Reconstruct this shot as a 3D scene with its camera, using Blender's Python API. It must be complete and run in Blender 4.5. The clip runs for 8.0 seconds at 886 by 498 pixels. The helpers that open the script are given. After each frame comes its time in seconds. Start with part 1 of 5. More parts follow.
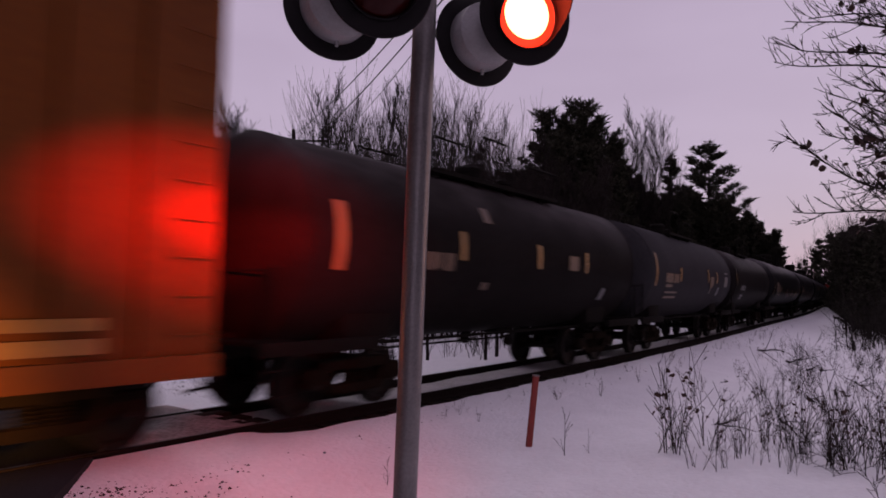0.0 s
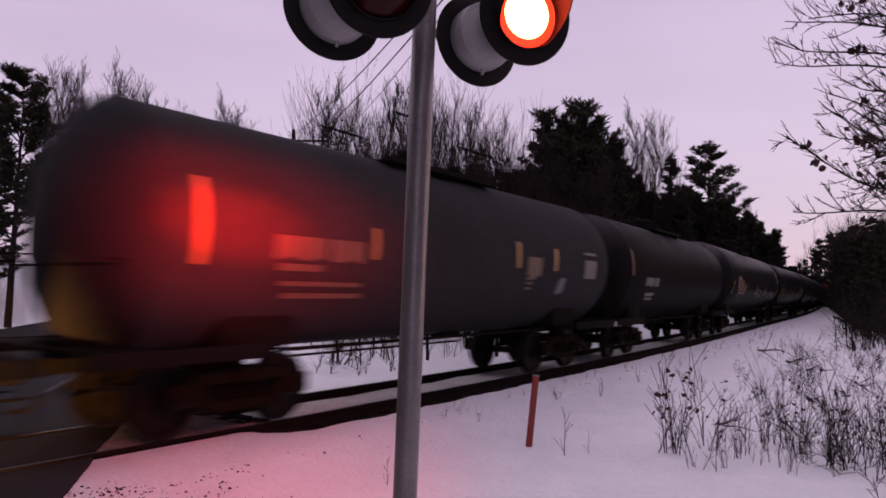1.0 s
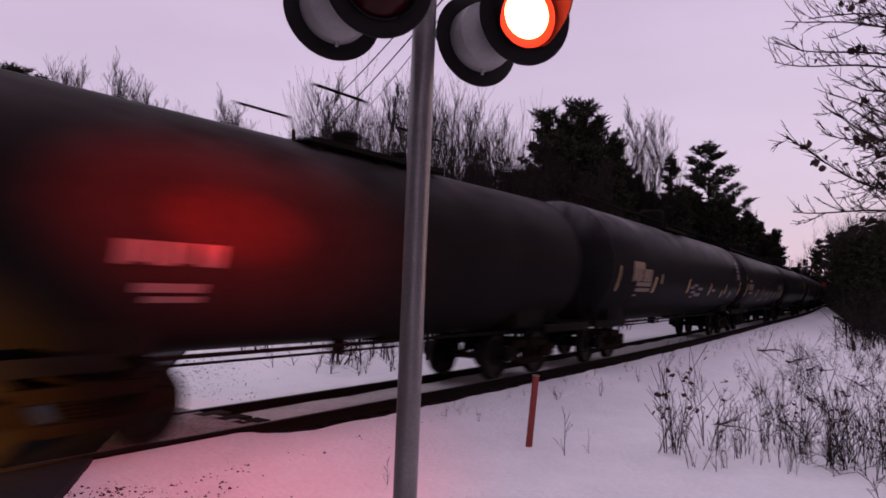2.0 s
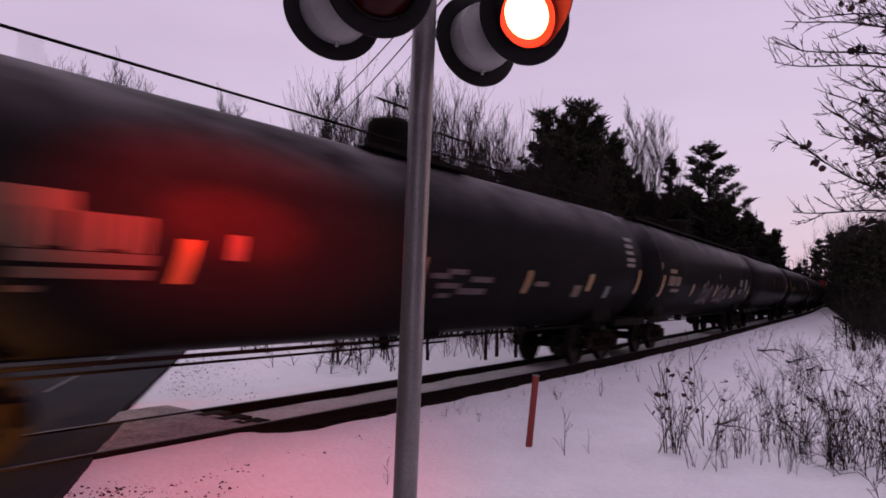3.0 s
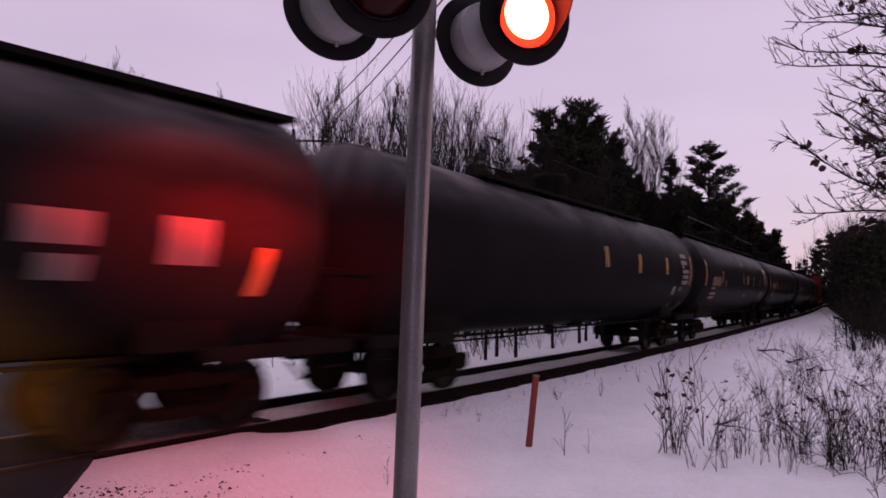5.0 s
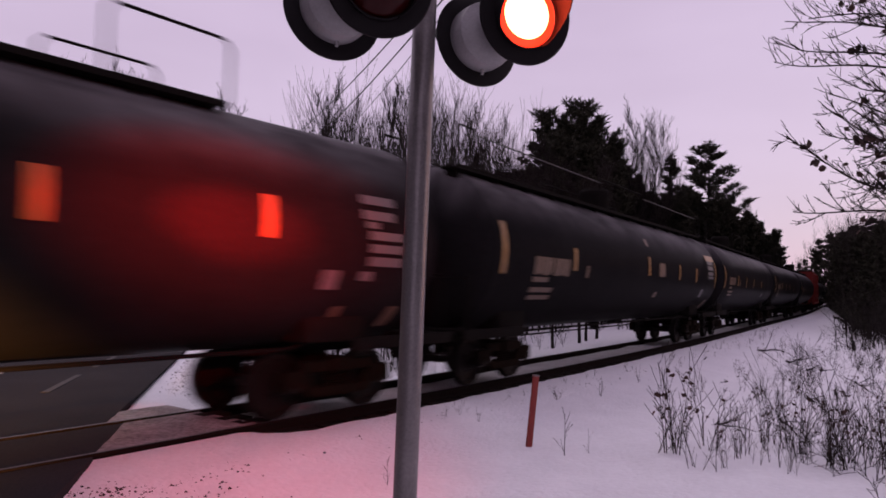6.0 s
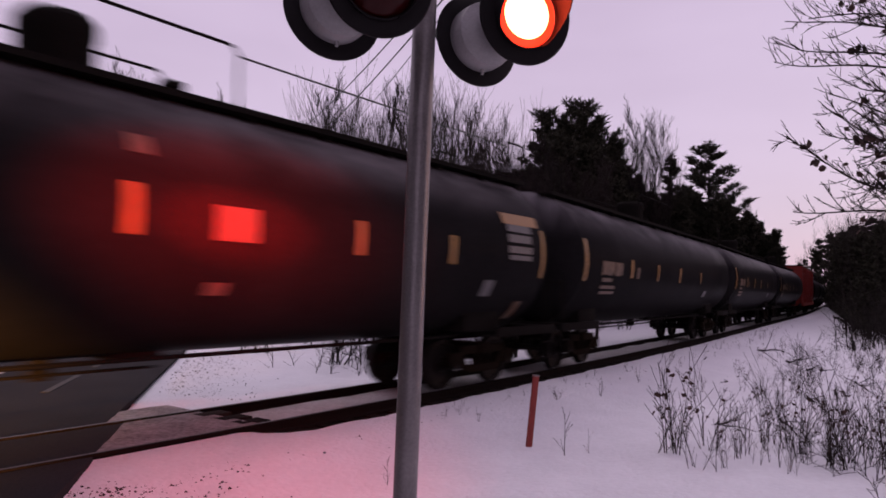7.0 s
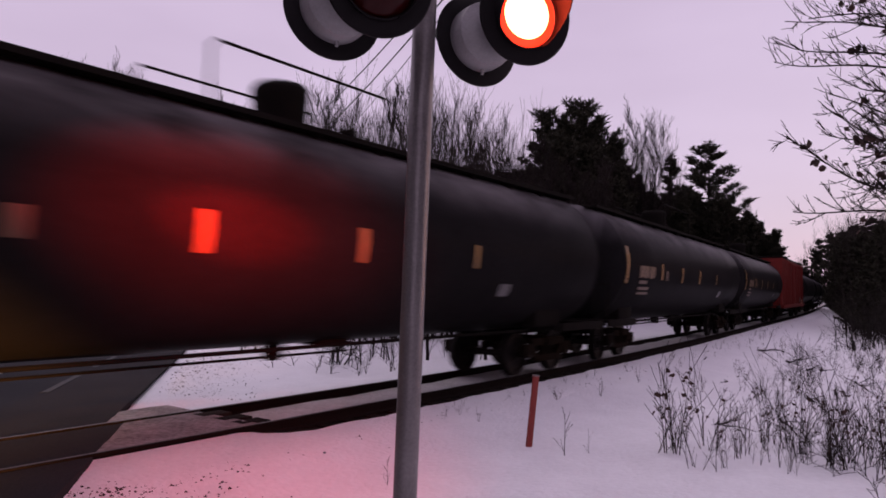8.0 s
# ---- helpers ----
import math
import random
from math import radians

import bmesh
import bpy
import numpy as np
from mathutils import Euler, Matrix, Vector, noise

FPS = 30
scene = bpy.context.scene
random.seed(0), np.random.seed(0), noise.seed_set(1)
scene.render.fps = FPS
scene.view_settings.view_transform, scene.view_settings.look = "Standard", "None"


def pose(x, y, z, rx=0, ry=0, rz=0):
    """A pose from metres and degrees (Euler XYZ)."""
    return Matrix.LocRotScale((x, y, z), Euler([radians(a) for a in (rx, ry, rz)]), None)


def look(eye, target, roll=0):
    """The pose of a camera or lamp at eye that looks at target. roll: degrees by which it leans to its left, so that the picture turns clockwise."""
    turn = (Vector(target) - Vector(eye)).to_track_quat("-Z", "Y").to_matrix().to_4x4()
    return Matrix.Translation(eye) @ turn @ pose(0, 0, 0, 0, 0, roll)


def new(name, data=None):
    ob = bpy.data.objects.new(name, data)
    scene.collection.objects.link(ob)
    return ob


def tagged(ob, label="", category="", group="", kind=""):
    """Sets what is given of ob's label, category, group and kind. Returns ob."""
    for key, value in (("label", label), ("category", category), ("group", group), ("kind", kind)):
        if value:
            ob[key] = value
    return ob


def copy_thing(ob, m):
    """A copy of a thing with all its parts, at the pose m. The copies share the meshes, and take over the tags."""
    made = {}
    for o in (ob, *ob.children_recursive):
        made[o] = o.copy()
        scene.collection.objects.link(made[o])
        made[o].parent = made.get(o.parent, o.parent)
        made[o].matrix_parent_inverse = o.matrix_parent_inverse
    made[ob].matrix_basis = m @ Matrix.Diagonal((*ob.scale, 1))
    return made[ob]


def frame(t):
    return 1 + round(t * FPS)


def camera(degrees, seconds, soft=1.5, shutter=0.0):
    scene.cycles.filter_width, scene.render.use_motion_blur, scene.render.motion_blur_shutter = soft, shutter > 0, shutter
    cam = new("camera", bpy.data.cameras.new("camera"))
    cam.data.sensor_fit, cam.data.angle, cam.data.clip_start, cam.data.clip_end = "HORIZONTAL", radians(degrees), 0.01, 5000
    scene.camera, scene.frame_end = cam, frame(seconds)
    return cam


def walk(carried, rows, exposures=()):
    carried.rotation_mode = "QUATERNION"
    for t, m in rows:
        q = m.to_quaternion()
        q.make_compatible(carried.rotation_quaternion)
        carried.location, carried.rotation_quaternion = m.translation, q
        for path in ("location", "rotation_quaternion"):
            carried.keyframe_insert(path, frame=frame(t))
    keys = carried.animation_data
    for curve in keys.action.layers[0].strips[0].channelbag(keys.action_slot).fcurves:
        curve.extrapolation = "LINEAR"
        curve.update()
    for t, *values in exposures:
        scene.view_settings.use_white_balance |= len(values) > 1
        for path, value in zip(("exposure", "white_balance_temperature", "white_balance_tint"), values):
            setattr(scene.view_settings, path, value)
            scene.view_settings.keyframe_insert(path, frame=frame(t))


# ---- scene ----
cam = camera(65.8, 8.0, soft=1.7, shutter=0.5)
EYE = (0.0, 0.0, 1.837)
AIM = look(EYE, (0.0, math.cos(0.0594), 1.837 + math.sin(0.0594)), roll=1.0)
walk(cam, [(0.0, AIM), (8.0, AIM)], exposures=[(0.0, -0.4), (0.5, -0.12), (1.0, 0.0), (8.0, 0.0)])

# ---- sky and light: overcast dusk ----
world = bpy.data.worlds.new("overcast_dusk")
scene.world = world
world.use_nodes = True
wn, wl = world.node_tree.nodes, world.node_tree.links
wn.clear()
w_out = wn.new("ShaderNodeOutputWorld")
w_sky = wn.new("ShaderNodeBackground")
w_cloud = wn.new("ShaderNodeBackground")
w_add = wn.new("ShaderNodeAddShader")
sky = wn.new("ShaderNodeTexSky")
sky.sky_type, sky.sun_disc = "NISHITA", False
sky.sun_elevation, sky.sun_rotation = radians(2), radians(70)
wl.new(sky.outputs[0], w_sky.inputs[0])
w_sky.inputs[1].default_value = 0.05
w_tc = wn.new("ShaderNodeTexCoord")
w_map = wn.new("ShaderNodeMapping")
w_map.inputs["Scale"].default_value = (1.0, 1.0, 3.0)
w_noise = wn.new("ShaderNodeTexNoise")
w_noise.inputs["Scale"].default_value = 1.6
w_noise.inputs["Detail"].default_value = 4
w_ramp = wn.new("ShaderNodeValToRGB")
w_ramp.color_ramp.elements[0].position, w_ramp.color_ramp.elements[1].position = 0.3, 0.75
w_ramp.color_ramp.elements[0].color = (0.505, 0.385, 0.545, 1)
w_ramp.color_ramp.elements[1].color = (0.625, 0.488, 0.675, 1)
wl.new(w_tc.outputs["Generated"], w_map.inputs[0])
wl.new(w_map.outputs[0], w_noise.inputs["Vector"])
wl.new(w_noise.outputs[0], w_ramp.inputs[0])
wl.new(w_ramp.outputs[0], w_cloud.inputs[0])
w_cloud.inputs[1].default_value = 1.06
wl.new(w_sky.outputs[0], w_add.inputs[0])
wl.new(w_cloud.outputs[0], w_add.inputs[1])
wl.new(w_add.outputs[0], w_out.inputs[0])

sun_data = bpy.data.lights.new("sun", "SUN")
sun_data.energy, sun_data.angle, sun_data.color = 0.5, radians(40), (1.0, 0.9, 0.95)
sun = new("sun", sun_data)
sun.matrix_world = look((-20, 40, 60), (0, 0, 0))

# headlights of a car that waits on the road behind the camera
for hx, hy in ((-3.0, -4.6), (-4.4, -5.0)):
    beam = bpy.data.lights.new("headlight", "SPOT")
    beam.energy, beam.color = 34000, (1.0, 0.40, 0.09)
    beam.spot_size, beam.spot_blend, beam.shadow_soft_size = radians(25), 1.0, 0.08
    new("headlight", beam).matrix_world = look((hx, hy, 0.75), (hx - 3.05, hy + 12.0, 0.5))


# ---- materials ----
def material(name, base, rough=0.6, metal=0.0, vary=0.25, scale=3.0, fine=60.0, bump=0.15, tint=None, island=False, rand=0.0, sheen=0.5):
    """Base colour broken by two noises, fine relief, and per-object variation."""
    m = bpy.data.materials.new(name)
    m.use_nodes = True
    n, l = m.node_tree.nodes, m.node_tree.links
    b = n["Principled BSDF"]
    b.inputs["Roughness"].default_value, b.inputs["Metallic"].default_value = rough, metal
    b.inputs["Specular IOR Level"].default_value = sheen
    tc = n.new("ShaderNodeTexCoord")
    a1 = n.new("ShaderNodeTexNoise")
    a1.inputs["Scale"].default_value, a1.inputs["Detail"].default_value = scale, 5
    a2 = n.new("ShaderNodeTexNoise")
    a2.inputs["Scale"].default_value, a2.inputs["Detail"].default_value = fine, 3
    l.new(tc.outputs["Object"], a1.inputs["Vector"])
    l.new(tc.outputs["Object"], a2.inputs["Vector"])
    ad = n.new("ShaderNodeMath")
    ad.operation = "ADD"
    l.new(a1.outputs[0], ad.inputs[0])
    l.new(a2.outputs[0], ad.inputs[1])
    ramp = n.new("ShaderNodeMapRange")
    ramp.inputs["From Min"].default_value, ramp.inputs["From Max"].default_value = 0.6, 1.4
    l.new(ad.outputs[0], ramp.inputs["Value"])
    mix = n.new("ShaderNodeMix")
    mix.data_type = "RGBA"
    other = tint or tuple(c * (1 - vary) for c in base)
    mix.inputs["A"].default_value, mix.inputs["B"].default_value = (*base, 1), (*other, 1)
    l.new(ramp.outputs[0], mix.inputs["Factor"])
    colour = mix.outputs["Result"]
    if rand:
        info = n.new("ShaderNodeNewGeometry" if island else "ShaderNodeObjectInfo")
        hsv = n.new("ShaderNodeHueSaturation")
        mr = n.new("ShaderNodeMapRange")
        mr.inputs["To Min"].default_value, mr.inputs["To Max"].default_value = 1 - rand, 1 + rand
        l.new(info.outputs["Random Per Island" if island else "Random"], mr.inputs["Value"])
        l.new(mr.outputs[0], hsv.inputs["Value"])
        l.new(colour, hsv.inputs["Color"])
        colour = hsv.outputs[0]
    l.new(colour, b.inputs["Base Color"])
    if bump:
        bp = n.new("ShaderNodeBump")
        bp.inputs["Strength"].default_value, bp.inputs["Distance"].default_value = bump, 0.03
        l.new(ad.outputs[0], bp.inputs["Height"])
        l.new(bp.outputs[0], b.inputs["Normal"])
    return m


def glow(name, colour, strength):
    m = bpy.data.materials.new(name)
    m.use_nodes = True
    b = m.node_tree.nodes["Principled BSDF"]
    b.inputs["Base Color"].default_value = (*colour, 1)
    b.inputs["Emission Color"].default_value = (*colour, 1)
    b.inputs["Emission Strength"].default_value = strength
    return m


def frost_and_sky_tone(m, low, high, colour):
    """Frost and dry snow dust in streaks on the upper side of a tank, with sky light painted into the same pale tone;
    heights above the rail.
    """
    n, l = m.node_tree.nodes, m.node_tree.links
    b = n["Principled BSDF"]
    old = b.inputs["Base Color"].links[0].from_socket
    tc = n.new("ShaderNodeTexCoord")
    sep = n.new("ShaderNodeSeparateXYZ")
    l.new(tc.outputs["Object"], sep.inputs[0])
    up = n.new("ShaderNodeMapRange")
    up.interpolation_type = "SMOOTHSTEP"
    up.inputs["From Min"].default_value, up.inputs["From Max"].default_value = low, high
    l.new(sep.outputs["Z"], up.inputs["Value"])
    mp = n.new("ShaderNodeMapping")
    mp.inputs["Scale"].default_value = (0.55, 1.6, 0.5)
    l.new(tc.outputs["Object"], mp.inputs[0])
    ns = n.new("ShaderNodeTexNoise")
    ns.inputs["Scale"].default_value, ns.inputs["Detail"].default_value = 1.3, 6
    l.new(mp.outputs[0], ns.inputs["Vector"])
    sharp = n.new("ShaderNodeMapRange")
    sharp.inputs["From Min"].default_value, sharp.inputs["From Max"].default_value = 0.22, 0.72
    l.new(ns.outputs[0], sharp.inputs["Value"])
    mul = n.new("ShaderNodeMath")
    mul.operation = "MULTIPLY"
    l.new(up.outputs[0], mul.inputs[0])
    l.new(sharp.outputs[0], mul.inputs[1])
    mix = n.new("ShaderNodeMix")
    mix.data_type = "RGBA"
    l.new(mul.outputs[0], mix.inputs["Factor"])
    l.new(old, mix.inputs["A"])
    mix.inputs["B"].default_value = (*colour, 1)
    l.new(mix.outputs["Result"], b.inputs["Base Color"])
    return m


SNOW = material("snow", (0.82, 0.82, 0.84), 0.8, vary=0.14, scale=1.6, fine=15, bump=0.9, sheen=0.2)
PACKED = material("packed_dirty_snow", (0.62, 0.60, 0.60), 0.7, scale=1.2, fine=14, bump=0.6, tint=(0.34, 0.32, 0.31))
ASPHALT = material("damp_asphalt", (0.022, 0.022, 0.024), 0.8, scale=0.6, fine=40, bump=0.3, tint=(0.038, 0.037, 0.039), sheen=0.02)
LINE = material("worn_road_paint", (0.11, 0.11, 0.11), 0.8, sheen=0.03, scale=2, fine=25, tint=(0.06, 0.06, 0.06), bump=0.1)
PANEL = material("snow_dusted_crossing_panel", (0.42, 0.40, 0.40), 0.85, scale=2.2, fine=16, bump=0.5, tint=(0.10, 0.09, 0.09), sheen=0.1)
BALLAST = material("dark_ballast", (0.024, 0.021, 0.02), 0.95, scale=2, fine=18, bump=1.0, tint=(0.012, 0.0105, 0.0105), sheen=0.03)
STONE = material("ballast_stone", (0.045, 0.04, 0.038), 0.9, sheen=0.05, bump=0.3, rand=0.5, island=True)
TIE = material("creosoted_wood", (0.025, 0.019, 0.016), 0.9, scale=4, fine=40, bump=0.4, rand=0.3, sheen=0.05)
RAIL = material("rusty_rail_steel", (0.014, 0.010, 0.009), 0.8, scale=3, fine=40, sheen=0.02)
RAILTOP = material("polished_rail_head", (0.12, 0.11, 0.105), 0.45, metal=0.8, bump=0.02)
BLACK = material("black_tank_paint", (0.009, 0.0085, 0.0088), 0.3, scale=0.8, fine=12, bump=0.05, tint=(0.016, 0.0148, 0.0152), sheen=0.0015)
SOOT = material("sooty_tank_paint", (0.010, 0.0085, 0.0083), 0.36, scale=0.6, fine=10, bump=0.05, tint=(0.017, 0.0148, 0.0143), sheen=0.0015)
GREY = material("weathered_grey_tank_paint", (0.038, 0.036, 0.039), 0.45, scale=0.7, fine=10, bump=0.05, tint=(0.026, 0.024, 0.026), sheen=0.0015)
# paler upper sides: frost streaks and painted sky light share one colour
frost_and_sky_tone(BLACK, 3.0, 4.3, (0.17, 0.157, 0.165))
frost_and_sky_tone(SOOT, 2.8, 4.2, (0.075, 0.066, 0.068))
STEEL = material("grimy_black_steel", (0.007, 0.0063, 0.006), 0.7, scale=2, fine=25, tint=(0.013, 0.011, 0.0095), sheen=0.01)
TRUCK = material("rust_brown_bogie_steel", (0.013, 0.008, 0.005), 0.8, scale=3, fine=30, tint=(0.007, 0.0055, 0.0045), sheen=0.01)
WHEEL = material("worn_wheel_steel", (0.013, 0.010, 0.009), 0.6, metal=0.3, scale=4, fine=30, sheen=0.1)
ORANGE = material("faded_orange_boxcar_paint", (0.15, 0.046, 0.007), 0.6, scale=0.7, fine=12, bump=0.06, tint=(0.095, 0.028, 0.007), sheen=0.1)
REDCAR = material("red_boxcar_paint", (0.16, 0.019, 0.015), 0.6, scale=0.7, fine=12, bump=0.06, tint=(0.10, 0.013, 0.011), sheen=0.1)
YELLOW = material("yellow_reflective_tape", (0.28, 0.13, 0.015), 0.35, scale=5, fine=50, bump=0.0, vary=0.3)
WHITE = material("white_stencil_paint", (0.095, 0.09, 0.09), 0.5, scale=4, fine=40, bump=0.0, vary=0.35)
TAN = material("faded_cream_paint", (0.10, 0.052, 0.025), 0.5, scale=4, fine=40, bump=0.0, vary=0.35)
GRAFFITI = material("pink_spray_paint", (0.075, 0.032, 0.036), 0.5, scale=3, fine=30, bump=0.0, tint=(0.03, 0.013, 0.015))
GALV = material("galvanised_pole", (0.24, 0.22, 0.22), 0.36, metal=0.65, scale=5, fine=60, bump=0.06, tint=(0.15, 0.135, 0.135))
LAMPBLACK = material("black_lamp_paint", (0.010, 0.008, 0.009), 0.6, scale=8, fine=60, bump=0.03, sheen=0.15)
LAMPGREY = material("grey_lamp_casting", (0.32, 0.31, 0.315), 0.38, scale=8, fine=60, bump=0.05, tint=(0.24, 0.23, 0.235))
REDLENS = material("dark_red_lens", (0.035, 0.003, 0.003), 0.3, bump=0.0, scale=10, sheen=0.15)
POSTRED = material("red_painted_post", (0.28, 0.032, 0.022), 0.6, scale=6, fine=40, tint=(0.16, 0.022, 0.018))
BARK = material("grey_brown_bark", (0.024, 0.018, 0.016), 0.9, scale=4, fine=30, bump=0.6, rand=0.3, sheen=0.08)
TWIG = material("bare_twig", (0.022, 0.016, 0.015), 0.9, bump=0.0, rand=0.3, sheen=0.08)
NEEDLE = material("pine_needles", (0.021, 0.023, 0.016), 0.8, bump=0.0, tint=(0.038, 0.033, 0.022), rand=0.45, island=True, sheen=0.08)
BRUSH = material("undergrowth", (0.022, 0.018, 0.016), 0.9, bump=0.0, rand=0.4, island=True, sheen=0.08)
DRYLEAF = material("dry_oak_leaf", (0.045, 0.02, 0.014), 0.8, bump=0.0, rand=0.4, island=True)
WEED = material("dead_weed_stem", (0.026, 0.018, 0.015), 0.9, bump=0.0, rand=0.4, island=True, sheen=0.08)
WIRE = material("black_cable", (0.02, 0.02, 0.02), 0.6, bump=0.0)
FRONTLIT = glow("lit_signal_lens", (1.0, 0.075, 0.03), 46.0)
# emission that stands in for red glare around the lit lens
GLARELIT = glow("lens_glare_ring", (1.0, 0.03, 0.010), 2.6)
BACKLIT = glow("lit_signal_lens_far_side", (1.0, 0.02, 0.02), 60.0)


# ---- mesh helpers ----
def part(name, bm, material, parent, label="", smooth=True):
    me = bpy.data.meshes.new(name)
    bm.to_mesh(me)
    bm.free()
    return mesh_part(name, me, material, parent, label, smooth)


def mesh_part(name, me, material, parent, label="", smooth=False):
    me.materials.append(material)
    if smooth:
        me.polygons.foreach_set("use_smooth", [True] * len(me.polygons))
        me.set_sharp_from_angle(angle=radians(35))
    ob = new(name, me)
    if parent is not None:
        ob.parent = parent
    if label:
        tagged(ob, label=label)
    return ob


def pydata(name, verts, faces):
    me = bpy.data.meshes.new(name)
    me.from_pydata([tuple(v) for v in verts], [], [tuple(f) for f in faces])
    return me


def add_box(bm, cx, cy, cz, sx, sy, sz, bevel=0.0, m=None):
    r = bmesh.ops.create_cube(bm, size=1.0, matrix=(m or Matrix()) @ Matrix.Translation((cx, cy, cz)) @ Matrix.Diagonal((sx, sy, sz, 1)))
    if bevel:
        es = list({e for v in r["verts"] for e in v.link_edges})
        bmesh.ops.bevel(bm, geom=es, offset=bevel, segments=2, affect="EDGES", profile=0.6)
    return bm


def add_tube(bm, p0, p1, r0, r1=None, sides=12, caps=True):
    p0, p1 = Vector(p0), Vector(p1)
    d = p1 - p0
    q = d.to_track_quat("Z", "Y").to_matrix().to_4x4()
    bmesh.ops.create_cone(bm, cap_ends=caps, segments=sides, radius1=r0, radius2=r0 if r1 is None else r1, depth=d.length,
                          matrix=Matrix.Translation((p0 + p1) / 2) @ q)
    return bm


def add_lathe(bm, profile, sides=32, m=None):
    """Turns (radius, height) pairs about z."""
    m = m or Matrix()
    rings = []
    for r, h in profile:
        if r < 1e-5:
            rings.append([bm.verts.new(m @ Vector((0, 0, h)))])
        else:
            rings.append([bm.verts.new(m @ Vector((r * math.cos(2 * math.pi * i / sides), r * math.sin(2 * math.pi * i / sides), h))) for i in range(sides)])
    for a, b in zip(rings, rings[1:]):
        for i in range(sides):
            j = (i + 1) % sides
            vs = [a[i % len(a)], a[j % len(a)], b[j % len(b)], b[i % len(b)]]
            vs = list(dict.fromkeys(vs))
            if len(vs) > 2:
                bm.faces.new(vs)
    return bm


def add_path(bm, pts, r, sides=6):
    """A bent rod or wire in one piece."""
    pts = [Vector(p) for p in pts]
    rings, u = [], None
    for i, p in enumerate(pts):
        d = (pts[min(i + 1, len(pts) - 1)] - pts[max(i - 1, 0)]).normalized()
        if u is None:
            u = d.orthogonal().normalized()
        u = (u - d * u.dot(d)).normalized()
        v = d.cross(u)
        rings.append([bm.verts.new(p + (u * math.cos(2 * math.pi * k / sides) + v * math.sin(2 * math.pi * k / sides)) * r) for k in range(sides)])
    for a, b in zip(rings, rings[1:]):
        for k in range(sides):
            j = (k + 1) % sides
            bm.faces.new((a[k], a[j], b[j], b[k]))
    bm.faces.new(rings[0][::-1])
    bm.faces.new(rings[-1])
    return bm


def prisms(segs, sides=3):
    """One mesh's vertices and faces from many tapered twigs (p0, p1, r0, r1)."""
    segs = np.asarray(segs, float)
    p0, p1, r0, r1 = segs[:, :3], segs[:, 3:6], segs[:, 6:7], segs[:, 7:8]
    d = p1 - p0
    d /= np.linalg.norm(d, axis=1, keepdims=True) + 1e-9
    up = np.where(np.abs(d[:, 2:3]) > 0.9, np.array([[1.0, 0, 0]]), np.array([[0, 0, 1.0]]))
    u = np.cross(d, up)
    u /= np.linalg.norm(u, axis=1, keepdims=True)
    v = np.cross(d, u)
    rings = []
    for p, r in ((p0, r0), (p1, r1)):
        for k in range(sides):
            a = 2 * math.pi * k / sides
            rings.append(p + r * (math.cos(a) * u + math.sin(a) * v))
    verts = np.stack(rings, 1).reshape(-1, 3)
    base = np.arange(len(segs))[:, None] * 2 * sides
    faces = []
    for k in range(sides):
        j = (k + 1) % sides
        faces.append(np.concatenate([base + k, base + j, base + sides + j, base + sides + k], 1))
    return verts, np.concatenate(faces, 0)


def blades(pos, direction, length, width):
    """Loose flat triangles: needles, leaves."""
    n = len(pos)
    side = np.cross(direction, np.random.normal(size=(n, 3)))
    side /= np.linalg.norm(side, axis=1, keepdims=True) + 1e-9
    verts = np.stack([pos - side * width, pos + side * width, pos + direction * length], 1).reshape(-1, 3)
    return verts, np.arange(3 * n).reshape(-1, 3)


def np_mesh(name, verts, faces):
    me = bpy.data.meshes.new(name)
    nv, nf, k = len(verts), len(faces), faces.shape[1]
    me.vertices.add(nv)
    me.vertices.foreach_set("co", np.asarray(verts, np.float32).ravel())
    me.loops.add(nf * k)
    me.loops.foreach_set("vertex_index", np.asarray(faces, np.int32).ravel())
    me.polygons.add(nf)
    me.polygons.foreach_set("loop_start", np.arange(nf, dtype=np.int32) * k)
    me.update(calc_edges=True)
    me.validate()
    return me


# ---- the line of the track: rail head at z = 0 ----
SS = np.arange(-80.0, 300.0, 0.25)


def heading(s):
    s = np.asarray(s, float)
    a = np.clip(s, -30, 45)
    base = 0.9559 + 0.00379 * a - 0.00006 * a * a
    k = np.clip((s - 45) / 45, 0, 1)
    return base + 0.035 * k * k * (3 - 2 * k)


HH = heading(SS)
i0 = int(np.argmin(np.abs(SS)))
TX = np.cumsum(np.cos(HH)) * 0.25
TY = np.cumsum(np.sin(HH)) * 0.25
TX, TY = TX - TX[i0], TY - TY[i0] + 13.983


def track(s, right=0.0):
    """Plan point at s metres along the track, offset to the right of its heading, and the heading."""
    x, y, h = np.interp(s, SS, TX), np.interp(s, SS, TY), np.interp(s, SS, HH)
    return x + right * np.sin(h), y - right * np.cos(h), h


def beside(px, py):
    """Along and to the right of the track for plan points."""
    px, py = np.asarray(px, float), np.asarray(py, float)
    along, off = np.zeros(px.shape), np.zeros(px.shape)
    ss, xx, yy, hh = SS[::4], TX[::4], TY[::4], HH[::4]
    for i in range(len(px)):
        k = np.argmin((xx - px[i]) ** 2 + (yy - py[i]) ** 2)
        dx, dy = px[i] - xx[k], py[i] - yy[k]
        along[i], off[i] = ss[k], dx * math.sin(hh[k]) - dy * math.cos(hh[k])
    return along, off


# ---- the road: its side line runs through (-3.4, 6.06) ----
ROAD_A = radians(105.5)
RD = (math.cos(ROAD_A), math.sin(ROAD_A))


